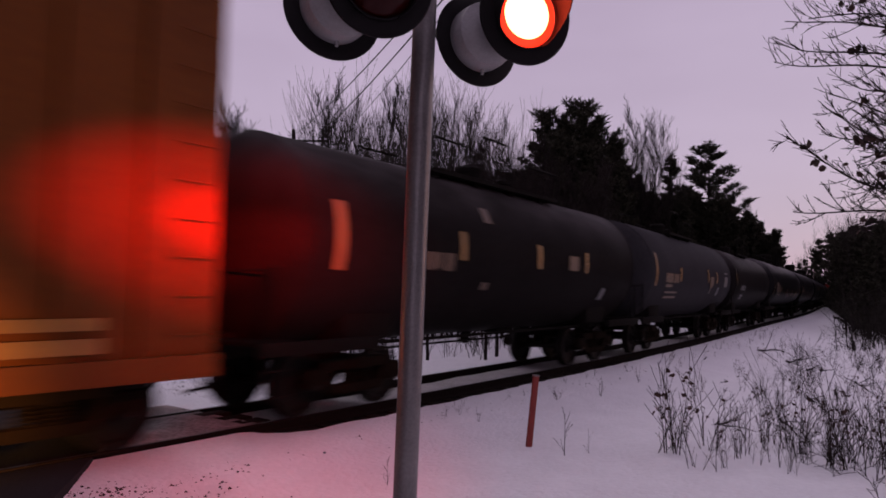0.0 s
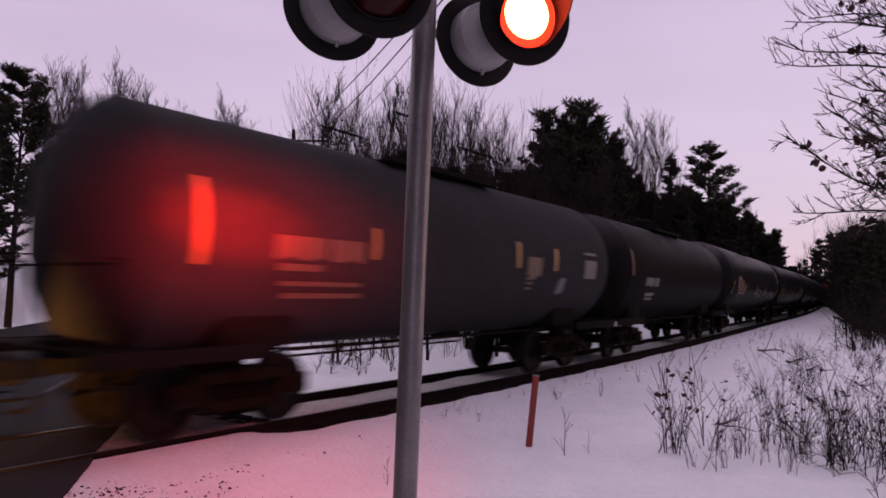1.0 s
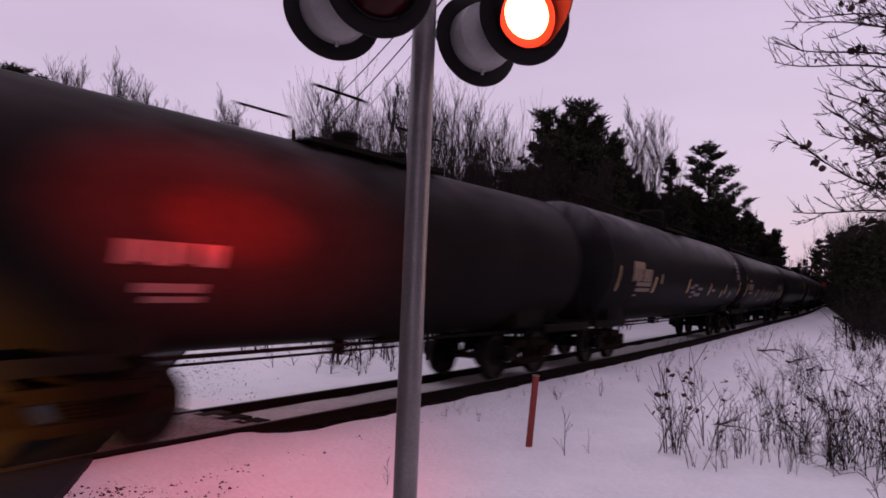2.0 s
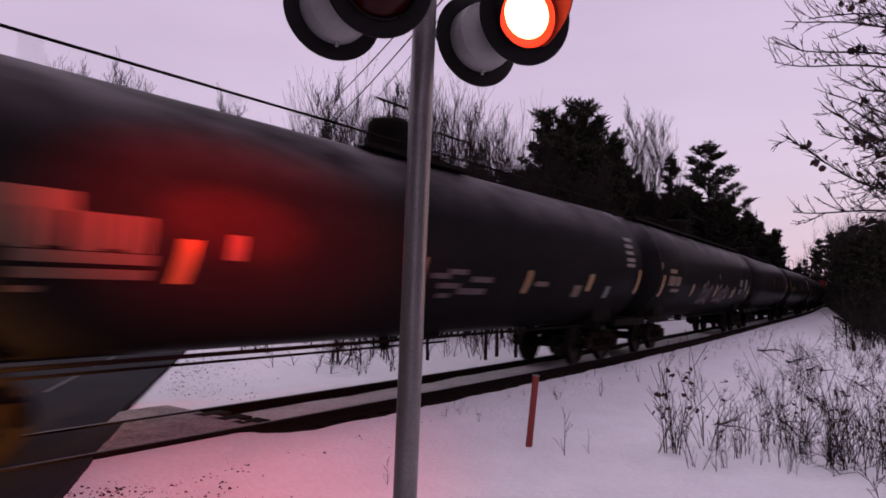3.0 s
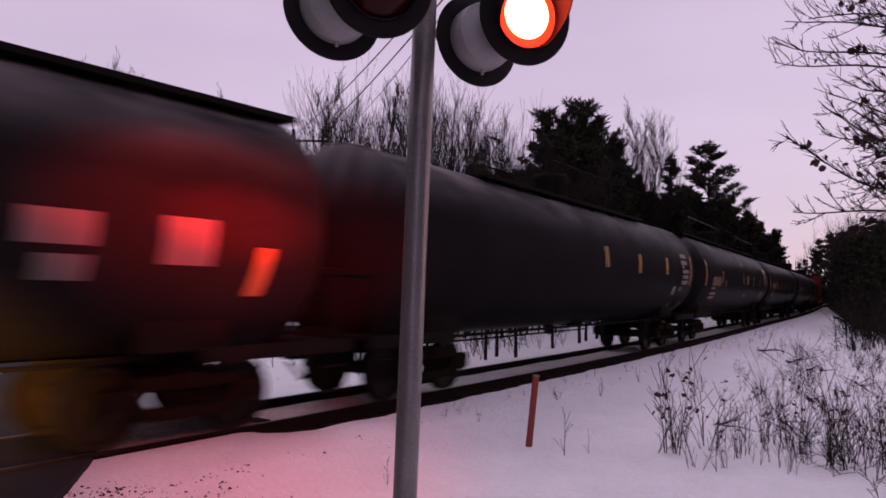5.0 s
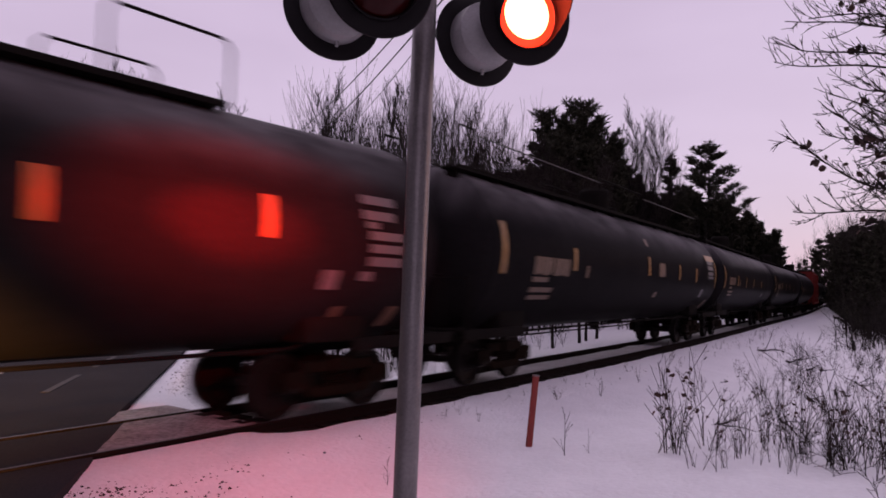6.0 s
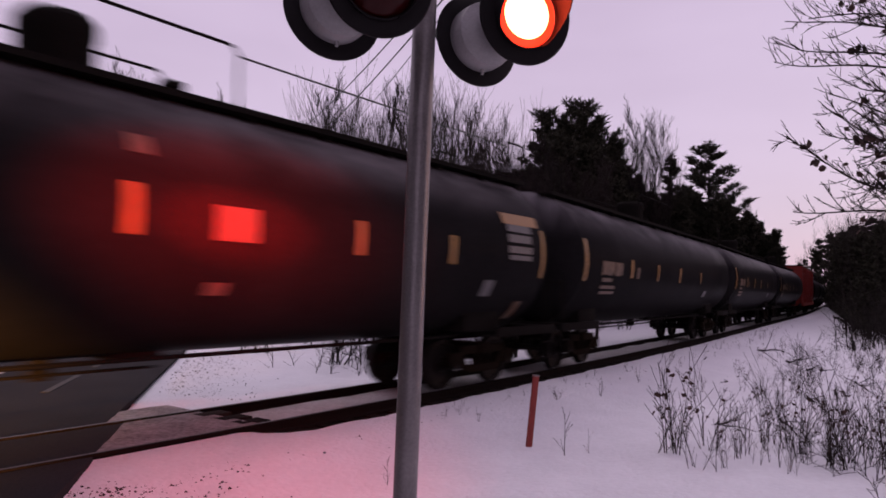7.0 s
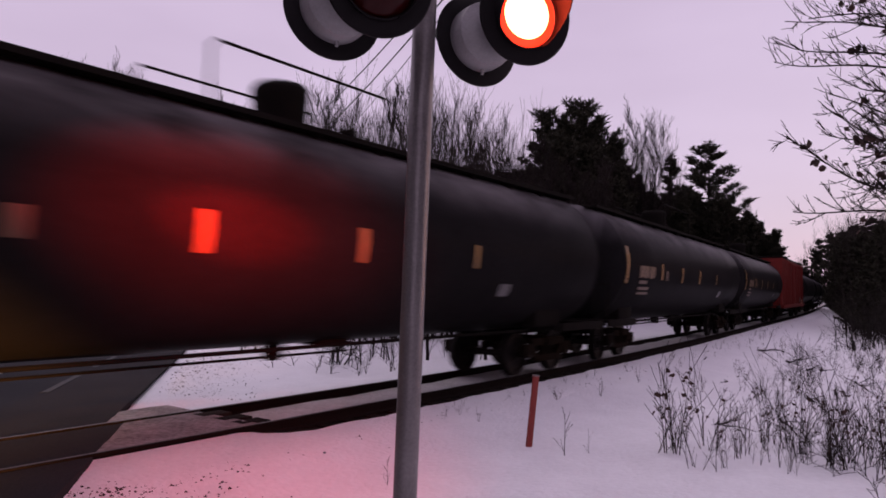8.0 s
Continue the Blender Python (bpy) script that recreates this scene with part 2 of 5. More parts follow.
def road_xy(along, left):
    return -3.4 + RD[0] * along - RD[1] * left, 6.06 + RD[1] * along + RD[0] * left


def smooth01(x):
    x = np.clip(x, 0, 1)
    return x * x * (3 - 2 * x)


def ground_z(x, y):
    x, y = np.asarray(x, float), np.asarray(y, float)
    sh = x.shape
    xf, yf = x.ravel(), y.ravel()
    al, off = beside(xf, yf)
    left = -(xf + 3.4) * RD[1] + (yf - 6.06) * RD[0]
    z = np.full(xf.shape, -0.36)
    # shallow swale beside the track on the camera's side, bank beyond
    z -= 0.25 * smooth01((off - 2.6) / 2.0) * smooth01((al - 2) / 10) * (1 - smooth01((off - 6) / 5))
    # hillside beyond the track, rising away from the road crossing
    far = -off
    z += 3.4 * smooth01((far - 22) / 26) * smooth01((26 - al) / 26) + 2.0 * smooth01((far - 14) / 40)
    # bumps
    z += 0.05 * np.sin(xf * 0.9 + 1.3 * np.sin(yf * 0.5)) * np.sin(yf * 0.8) * smooth01((np.abs(off) - 2.8) / 1.5)
    z += 0.25 * np.sin(xf * 0.21 + 1) * np.sin(yf * 0.17) * smooth01((np.abs(off) - 8) / 10)
    near = np.nonzero((xf > -25) & (xf < 40) & (yf > -2) & (yf < 60))[0]
    for i in near:
        z[i] += (0.07 * noise.noise(Vector((xf[i] * 0.7, yf[i] * 0.7, 2.0))) + 0.035 * noise.noise(Vector((xf[i] * 1.9, yf[i] * 1.9, 5.0)))) * min(1.0, max(0.0, abs(off[i]) - 2.0))
    # level at the crossing road
    w = smooth01((left + 1.6) / 1.6) * (1 - smooth01((left - 9.0) / 1.5))
    z = z * (1 - w) + (-0.13) * w
    # foot of the ballast stays low
    ragged = 0.05 * np.sin(al * 2.3) + 0.04 * np.sin(al * 5.1 + 1) + 0.03 * np.sin(al * 11.7)
    lip = smooth01((np.abs(off) - 0.93 - ragged) / 0.25) * (1 - smooth01((np.abs(off) - 1.5) / 1.6)) * (1 - w)
    z = z * (1 - lip) + (-0.17) * lip
    b = 1 - smooth01((np.abs(off) - 0.87 - ragged) / 0.25)
    z = z * (1 - b) + (-0.42) * b
    return z.reshape(sh)


def ground():
    def axis(lo, hi, step, reach):
        mid = list(np.arange(lo, hi, step))
        out, d = [], step
        v = hi
        while v < reach:
            out.append(v)
            d *= 1.35
            v += d
        inn, d, v = [], step, lo
        while v > -reach:
            d *= 1.35
            v -= d
            inn.append(v)
        return np.array(inn[::-1] + mid + out)
    xs, ys = axis(-22, 32, 0.35, 2600), axis(0, 50, 0.35, 2600)
    gx, gy = np.meshgrid(xs, ys)
    gz = ground_z(gx, gy)
    nx = len(xs)
    verts = np.stack([gx, gy, gz], -1).reshape(-1, 3)
    idx = np.arange(len(verts)).reshape(gx.shape)
    faces = np.stack([idx[:-1, :-1], idx[:-1, 1:], idx[1:, 1:], idx[1:, :-1]], -1).reshape(-1, 4)
    ob = mesh_part("ground", np_mesh("ground", verts, faces), SNOW, None)
    ob.data.polygons.foreach_set("use_smooth", [True] * len(ob.data.polygons))
    tagged(ob, "snow-covered ground beside the railway line", "ground", kind="structure")


def strip(fn, a0, a1, step, l0, l1, cols, z, thick=0.05):
    """A slab along fn(along, across)."""
    al = np.arange(a0, a1 + step / 2, step)
    ac = np.linspace(l0, l1, cols)
    bm = bmesh.new()
    top = [[bm.verts.new((*fn(a, c)[:2], z(a, c))) for c in ac] for a in al]
    for i in range(len(al) - 1):
        for j in range(cols - 1):
            bm.faces.new((top[i][j], top[i][j + 1], top[i + 1][j + 1], top[i + 1][j]))
    bmesh.ops.recalc_face_normals(bm, faces=bm.faces)
    if bm.faces[0].normal.z < 0:
        bmesh.ops.reverse_faces(bm, faces=bm.faces)
    if thick:
        r = bmesh.ops.extrude_face_region(bm, geom=bm.faces[:])
        for v in [g for g in r["geom"] if isinstance(g, bmesh.types.BMVert)]:
            v.co.z += 0.0
        lows = [v for row in top for v in row]
        for v in lows:
            v.co.z -= thick
        bmesh.ops.recalc_face_normals(bm, faces=bm.faces)
    return bm


def road():
    ob = part("road", strip(road_xy, -30, 60, 0.5, 0.15, 8.0, 12, lambda a, c: -0.045 + 0.02 * math.sin(c * 0.4)), ASPHALT, None)
    tagged(ob, "dark wet asphalt road crossing the railway", "road", kind="structure")
    lines = tagged(new("road_marking"), "worn white edge line on the asphalt", "road marking", kind="structure")
    for a in (-14, -10.5, -7, 6.4, 10.2, 14, 18):
        part("dash", strip(road_xy, a, a + 2.6, 0.4, 1.62, 1.74, 3, lambda a, c: -0.033 + 0.02 * math.sin(c * 0.4), 0.004), LINE, lines)
    sn = part("snow_patch", strip(road_xy, 4.5, 9.5, 0.5, 3.2, 6.4, 8,
                                   lambda a, c: -0.035 + 0.02 * math.sin(c * 0.4) + 0.05 * max(0, math.sin((a - 4.5) * 0.63)) * max(0, math.sin((c - 3.2) * 0.98)), 0.01), PACKED, None)
    tagged(sn, "thin packed snow left on the asphalt", "snow", kind="stuff")


def railway():
    base = tagged(new("railway_track"), "single railway track on snow-dusted dark ballast", "railway track", kind="structure")
    def bed(a, c):
        e = smooth01((abs(c) - 1.15) / 0.6)
        return -0.19 - 0.14 * float(e) + 0.025 * noise.noise(Vector((a * 1.7, c * 3.1, 0)))
    part("ballast_bed", strip(lambda a, c: track(a, c), -40, 200, 0.5, -1.75, 1.6, 16, bed, 0.3), BALLAST, base)
    # snow lying between the rails and beyond the far rail
    def lay(a, c):
        return -0.125 + 0.035 * noise.noise(Vector((a * 0.8, c * 2.0, 4.0)))
    part("snow_between_rails", strip(lambda a, c: track(a, c), -5.0, 200, 0.5, -0.6, 0.52, 6, lay, 0.12), PACKED, base, "packed grey snow between the rails")
    def road_rim(c):
        """Where the road's edge crosses a line at c beside the track."""
        ss = np.arange(-14.0, 0.0, 0.02)
        x, y, _ = track(ss, c)
        left = -(x + 3.4) * RD[1] + (y - 6.06) * RD[0]
        return float(ss[np.argmax(left < (-0.06 if c > -0.7 else 0.16))])
    for sgn in (1, -1):
        def inner(a):
            # at the crossing the snow is packed up to the rail, further on a dark strip of ballast shows
            return 0.80 + (0.24 if sgn > 0 else 0.12) * float(smooth01((a + 5.6) / 1.2))

        def bank(a, u):
            gx, gy, _ = edge(a, u)
            far = float(smooth01((a + 5.6) / 1.2))
            rail = -0.06 - 0.16 * far * (u < 0.02) - 0.05 * far
            k = float(smooth01(u * 1.5))
            return rail * (1 - k) + (float(ground_z(np.array([gx]), np.array([gy]))[0]) + 0.02 - 0.25 * max(0.0, u - 0.75)) * k + 0.02 * noise.noise(Vector((a * 1.3, u * 3, 7.0))) * min(1.0, 4 * u)

        def edge(a, u):
            jag = (0.12 * noise.noise(Vector((a * 1.1, 3.0 * sgn, 0))) + 0.08 * noise.noise(Vector((a * 4.3, 5.0 * sgn, 0)))) * float(smooth01((a + 5.6) / 1.2))
            c = inner(a) + u * (2.3 - inner(a)) + max(-0.08, jag) * (1 - u)
            # the end follows the slanting edge of the road
            return track(a if a > -5 else -5 + (a + 5) / 2.6 * (-5 - road_rim(sgn * c)), sgn * c)
        part("snow_bank", strip(edge, -7.6, 130, 0.2, 0.0, 1.0, 9, bank, 0.0), SNOW, base, "snow lying up to the rail")
    prof = [(-0.07, -0.17), (0.07, -0.17), (0.07, -0.155), (0.012, -0.13), (0.012, -0.045), (0.036, -0.035), (0.036, -0.004), (0.03, 0.0), (-0.03, 0.0), (-0.036, -0.004), (-0.036, -0.035), (-0.012, -0.045), (-0.012, -0.13), (-0.07, -0.155)]
    for side in (-0.7525, 0.7525):
        bm, top = bmesh.new(), bmesh.new()
        rows = []
        for s in np.arange(-40, 200.1, 1.0):
            rows.append([bm.verts.new((*track(s, side + o)[:2], z)) for o, z in prof])
        for a, b in zip(rows, rows[1:]):
            for i in range(len(prof)):
                j = (i + 1) % len(prof)
                bm.faces.new((a[i], a[j], b[j], b[i]))
        bmesh.ops.recalc_face_normals(bm, faces=bm.faces)
        rail = part("rail", bm, RAIL, base, smooth=False)
        part("rail_head", strip(lambda a, c: track(a, c), -40, 200, 1.0, side - 0.027, side + 0.027, 2, lambda a, c: 0.003, 0.0), RAILTOP, rail, "worn bright running surface")
    # crossing panels at the road
    for r0, r1 in ((-0.66, 0.66), (-1.5, -0.83)):
        part("crossing_panel", strip(lambda a, c: track(-5.15 + a * (5.15 + road_rim(c)), c), 0.0, 1.0, 0.2, r0, r1, 6, lambda a, c: -0.012 + 0.012 * noise.noise(Vector((5 * a, 3 * c, 9))), 0.2), PANEL, base, "snow-dusted crossing panel")
    for r0, r1 in ((-0.66, 0.66), (-2.4, -0.83), (0.83, 2.4)):
        part("crossing_apron", strip(lambda a, c: track(-22 + a * (22 + road_rim(c)), c), 0.0, 1.0, 0.04, r0, r1, 5, lambda a, c: -0.016 + 0.006 * noise.noise(Vector((9 * a, c, 9))), 0.2), ASPHALT, base, "asphalt laid level with the rails")
    for r in (-0.42, 0.05, 0.45):
        bm = bmesh.new()
        x, y, h = track(-5.1, r)
        add_box(bm, 0, 0, 0, 0.5, 0.3, 0.2, 0.03, Matrix.Translation((x, y, -0.11)) @ Matrix.Rotation(h, 4, "Z"))
        part("panel_end", bm, TIE, base, "dark timber panel end")
    bm = bmesh.new()
    add_box(bm, 0, 0, 0, 0.22, 2.0, 0.16, 0.015)
    tie_me = bpy.data.meshes.new("tie")
    bm.to_mesh(tie_me)
    bm.free()
    tie_me.materials.append(TIE)
    for i in range(170):
        s = -4.6 + i * 0.52
        x, y, h = track(s)
        t = new("tie", tie_me)
        t.parent = base
        t.matrix_basis = Matrix.Translation((x, y, -0.245)) @ Matrix.Rotation(h + random.uniform(-0.01, 0.01), 4, "Z")
    # loose stones along the shoulder
    vs, fs = [], []
    for i in range(5200):
        s = random.uniform(-4, 75)
        r = random.choice((1, 1, 1, -1)) * random.uniform(0.95, 1.5)
        x, y, h = track(s, r)
        z = bed(s, r)
        k, q = random.uniform(0.02, 0.05), random.uniform(0, 6)
        b = len(vs)
        for dx, dy, dz in ((1, 0, 0), (-0.5, 0.9, 0), (-0.5, -0.8, 0), (0.1, 0.1, 0.9)):
            vs.append((x + k * (dx * math.cos(q) - dy * math.sin(q)), y + k * (dx * math.sin(q) + dy * math.cos(q)), z + k * dz))
        fs += [(b, b + 1, b + 3), (b + 1, b + 2, b + 3), (b + 2, b, b + 3)]
    tagged(mesh_part("ballast_stones", pydata("ballast_stones", vs, fs), STONE, base), kind="stuff")


ground()
road()
railway()
# ---- the train ----
SPEED = 15.9


def curved_patch(bm, R, zc, x0, x1, z0, z1, proud=0.006, lean=0.0):
    """A painted panel bent to the tank's near side; z above rail."""
    a0, a1 = math.asin(max(-1, min(1, (z0 - zc) / R))), math.asin(max(-1, min(1, (z1 - zc) / R)))
    n = max(2, int(abs(a1 - a0) / 0.12) + 1)
    rows = []
    for i in range(n + 1):
        a = a0 + (a1 - a0) * i / n
        k = lean * i / n
        rows.append([bm.verts.new((x + k, -(R + proud) * math.cos(a), zc + (R + proud) * math.sin(a))) for x in (x0, x1)])
    for p, q in zip(rows, rows[1:]):
        bm.faces.new((p[0], p[1], q[1], q[0]))
    return bm


def bogie(car, x):
    """Two-axle bogie of a goods wagon, its wheels turning."""
    b = new("bogie")
    b.parent = car
    b.matrix_basis = Matrix.Translation((x, 0, 0))
    for sy in (-1, 1):
        bm = bmesh.new()
        y = sy * 1.0
        add_box(bm, 0, y, 0.72, 1.5, 0.16, 0.16, 0.03)
        add_box(bm, 0, y, 0.36, 0.9, 0.16, 0.14, 0.03)
        for sx in (-1, 1):
            add_box(bm, sx * 0.88, y, 0.55, 0.36, 0.2, 0.28, 0.05)
            add_box(bm, sx * 0.6, y, 0.5, 0.16, 0.14, 0.42, 0.03, Matrix.Translation((sx * 0.6, y, 0.5)) @ Matrix.Rotation(sx * 0.6, 4, "Y") @ Matrix.Translation((-sx * 0.6, -y, -0.5)))
        part("side_frame", bm, TRUCK, b)
        for sx in (-0.2, 0, 0.2):
            bm = bmesh.new()
            coil = [(0.0, 0.0)]
            for k in range(5):
                coil += [(0.06, k * 0.045), (0.085, k * 0.045 + 0.012), (0.085, k * 0.045 + 0.03), (0.06, k * 0.045 + 0.042)]
            add_lathe(bm, coil + [(0.0, 0.225)], 8, Matrix.Translation((sx, y, 0.42)))
            part("spring", bm, TRUCK, b)
    bm = bmesh.new()
    add_box(bm, 0, 0, 0.74, 0.36, 2.3, 0.2, 0.03)
    part("bolster", bm, TRUCK, b)
    for sx in (-0.88, 0.88):
        bm = bmesh.new()
        for sy in (-1, 1):
            m = Matrix.Translation((0, sy * 0.68, 0)) @ Matrix.Rotation(sy * math.pi / 2, 4, "X")
            add_lathe(bm, [(0.0, -0.05), (0.12, -0.06), (0.16, -0.01), (0.36, -0.01), (0.39, -0.06), (0.455, -0.06), (0.46, 0.06), (0.485, 0.075), (0.48, 0.1), (0.4, 0.1), (0.37, 0.04), (0.16, 0.05), (0.12, 0.1), (0.0, 0.1)], 28, m)
        add_tube(bm, (0, -1.1, 0), (0, 1.1, 0), 0.075, sides=10)
        w = part("wheelset", bm, WHEEL, b, "steel wheels on one axle")
        w.matrix_basis = Matrix.Translation((sx, 0, 0.46))
        WHEELSETS.append(w)
    return b


def coupler(car, x, sx):
    bm = bmesh.new()
    add_box(bm, x - sx * 0.35, 0, 0.88, 0.7, 0.14, 0.16, 0.03)
    add_box(bm, x - sx * 0.02, 0.03 * sx, 0.88, 0.26, 0.3, 0.3, 0.06)
    part("coupler", bm, STEEL, car)
    bm = bmesh.new()
    add_path(bm, [(x - sx * 0.45, -0.45, 0.75), (x - sx * 0.15, -0.4, 0.52), (x, -0.2, 0.45)], 0.025)
    part("brake_hose", bm, STEEL, car)


def tank_car(length, paint, label, R=1.66, zc=2.62, top="short", marks=(), tags=()):
    """A tank wagon about its centre; x points along the train to its rear, y away from the camera's side."""
    car = tagged(new("tank_car"), label, "tank car", group="goods train")
    half = length / 2
    body = half - 0.45
    dome = 0.5
    bm = bmesh.new()
    prof = []
    for i in range(9):
        a = math.pi / 2 * i / 8
        prof.append((R * math.sin(a), -body + dome - dome * math.cos(a)))
    ring = body - dome
    n = 6
    prof += [(R, -ring + 2 * ring * i / n) for i in range(1, n)]
    for i in range(9):
        a = math.pi / 2 * (8 - i) / 8
        prof.append((R * math.sin(a), body - dome + dome * math.cos(a)))
    prof[0], prof[-1] = (0.0, -body), (0.0, body)
    add_lathe(bm, prof, 56, Matrix.Translation((0, 0, zc)) @ Matrix.Rotation(math.pi / 2, 4, "Y"))
    tank = part("tank", bm, paint, car)
    # jacket bands
    for x in (-ring, ring):
        bm = bmesh.new()
        m = Matrix.Translation((x, 0, zc)) @ Matrix.Rotation(math.pi / 2, 4, "Y")
        add_lathe(bm, [(R, -0.05), (R + 0.005, -0.045), (R + 0.005, 0.045), (R, 0.05)], 56, m)
        part("jacket_band", bm, paint, tank)
    # stub sills, end platforms, steps and grab irons
    for sx in (-1, 1):
        bm = bmesh.new()
        add_box(bm, sx * (half - 1.9), 0, 1.02, 3.0, 0.5, 0.36, 0.03)
        add_box(bm, sx * (half - 2.5), 0, 1.3, 1.2, 2.3, 0.5, 0.1)
        part("stub_sill", bm, STEEL, car)
        bm = bmesh.new()
        add_box(bm, sx * (half - 0.62), 0, 1.1, 0.7, 2.8, 0.06, 0.01)
        part("end_platform", bm, STEEL, car)
        for sy in (-1, 1):
            bm = bmesh.new()
            add_box(bm, sx * (half - 1.3), sy * 1.43, 1.05, 2.3, 0.06, 0.18, 0.01)
            part("side_sill", bm, STEEL, car)
        for sy in (-1, 1):
            bm = bmesh.new()
            x0 = sx * (half - 0.45)
            for z in (0.45, 0.78):
                add_tube(bm, (x0 - 0.2, sy * 1.42, z), (x0 + 0.2, sy * 1.42, z), 0.016, sides=6)
            for dx in (-0.2, 0.2):
                add_tube(bm, (x0 + dx, sy * 1.42, 0.42), (x0 + dx, sy * 1.42, 1.1), 0.016, sides=6)
            part("step", bm, STEEL, car)
            bm = bmesh.new()
            add_path(bm, [(x0 + sx * 0.1, sy * 1.4, 1.1), (x0 + sx * 0.1, sy * 1.4, 2.1), (x0 - sx * 0.15, sy * 1.2, 2.1)], 0.018)
            part("grab_iron", bm, STEEL, car)
        bm = bmesh.new()
        add_path(bm, [(sx * (half - 0.42), -1.3, 1.1), (sx * (half - 0.42), -1.3, 2.05), (sx * (half - 0.42), 1.3, 2.05), (sx * (half - 0.42), 1.3, 1.1)], 0.018)
        part("end_rail", bm, STEEL, car)
        coupler(car, sx * half, sx)
        bogie(car, sx * (half - 2.35))
    # brake pipe along the belly, outlet valve
    bm = bmesh.new()
    add_path(bm, [(-half + 2.2, -0.75, 1.12), (-half + 3.2, -0.9, 0.98), (half - 3.2, -0.9, 0.98), (half - 2.2, -0.75, 1.12)], 0.03)
    add_path(bm, [(-half + 2.4, -0.55, 1.1), (-half + 3.4, -0.7, 0.86), (half * 0.1, -0.7, 0.86)], 0.02)
    part("brake_pipe", bm, STEEL, car)
    bm = bmesh.new()
    add_lathe(bm, [(0.0, 0.72), (0.12, 0.72), (0.14, 0.8), (0.14, 1.0), (0.25, 1.06), (0.3, 1.34)], 16)
    add_box(bm, 0.9, -0.2, 1.1, 0.7, 0.5, 0.34, 0.04)
    part("bottom_outlet", bm, STEEL, car)
    # top fittings
    zt = zc + R
    mr, mh = (0.43, 0.74) if top in ("long", "cable", "walk", "part") else (0.27, 0.42)
    bm = bmesh.new()
    add_lathe(bm, [(mr, -0.1), (mr, mh * 0.6), (mr + 0.02, mh * 0.64), (mr + 0.02, mh * 0.85), (mr - 0.05, mh * 0.96), (0.0, mh)], 28, Matrix.Translation((0.0, 0, zt)))
    part("manway_housing", bm, STEEL, car)
    bm = bmesh.new()
    add_lathe(bm, [(0.12, -0.05), (0.12, 0.2), (0.17, 0.22), (0.17, 0.3), (0.0, 0.34)], 14, Matrix.Translation((1.5, 0, zt)))
    part("safety_valve", bm, STEEL, car)
    reach = {"short": 1.7, "mid": 2.6, "cable": 1.5, "part": 4.9, "long": ring + 0.35, "walk": ring + 0.2}[top]
    for sy in (-1, 1):
        bm = bmesh.new()
        add_box(bm, 0, sy * 0.72, zt - 0.11, reach * 2, 0.36, 0.05, 0.008)
        add_box(bm, 0, sy * 0.9, zt - 0.10, reach * 2, 0.03, 0.08)
        for x in np.arange(-reach + 0.2, reach, 1.4):
            add_box(bm, x, sy * 0.72, zt - 0.2, 0.06, 0.3, 0.2)
        walkway = part("top_walkway", bm, STEEL, car)
        y = sy * 0.9
        if top == "long":
            ends = [(-reach, -reach + 0.75, 0.7), (-1.9, 1.9, 0.72), (reach - 0.75, reach, 0.7)]
        elif top == "walk":
            ends = [(-reach, -reach + 0.5, 0.6), (-1.9, 1.6, 0.72)]
        elif top == "part":
            ends = [(-4.9, -4.2, 0.7), (-1.9, 1.9, 0.72), (3.3, 4.9, 0.74)]
        elif top == "mid":
            ends = [(-2.6, -1.2, 0.5), (-0.9, 0.3, 0.8), (0.9, 2.6, 0.5)]
        else:
            ends = [(-reach, -0.35, 0.7), (0.2, reach, 0.45)]
        for a, b, h in ends:
            bm = bmesh.new()
            add_path(bm, [(a, y, zt - 0.05), (a, y, zt + h - 0.1), (a + 0.1, y, zt + h), (b - 0.1, y, zt + h), (b, y, zt + h - 0.1), (b, y, zt - 0.05)], 0.022)
            part("handrail", bm, STEEL, walkway)
    if top == "long":
        for a, b in ((-reach + 0.7, -1.9), (1.9, reach - 0.7)):
            bm = bmesh.new()
            add_tube(bm, (a, -0.9, zt + 0.6), (b, -0.9, zt + 0.6), 0.016, sides=6)
            part("safety_cable", bm, WIRE, car)
    if top == "cable":
        for sy in (-1, 1):
            bm = bmesh.new()
            add_tube(bm, (-ring, sy * 0.55, zt + 0.2), (ring, sy * 0.55, zt + 0.2), 0.02, sides=6)
            part("top_rail", bm, STEEL, car)
            for x in np.linspace(-ring, ring, 8):
                bm = bmesh.new()
                add_tube(bm, (x, sy * 0.55, zt - 0.14), (x, sy * 0.55, zt + 0.2), 0.016, sides=6)
                part("rail_stanchion", bm, STEEL, car)
    # painted and taped markings
    for i, (kind, x0, x1, z0, z1, lean) in enumerate(marks):
        x0, x1 = max(x0, -ring + 0.02), min(x1, ring - 0.08)
        if x1 - x0 < 0.05:
            continue
        bm = bmesh.new()
        lift = 0.015 + 0.0015 * (i % 9)
        if kind in "TW" and x1 - x0 > 0.9 and z1 - z0 > 0.2:
            # a line of block lettering too worn to read
            x, k = x0, 0
            while x < x1 - 0.05:
                w = (0.15, 0.19, 0.12, 0.17)[k % 4]
                curved_patch(bm, R, zc, x, min(x + w, x1), z0 + 0.03 * (k % 3 == 1), z1, lift, 0)
                part("stencil_letter", bm, WHITE if kind == "W" else TAN, tank)
                bm = bmesh.new()
                x, k = x + w + (0.02 if k % 5 != 4 else 0.1), k + 1
            bm.free()
            continue
        else:
            curved_patch(bm, R, zc, x0, x1, z0, z1, lift, lean)
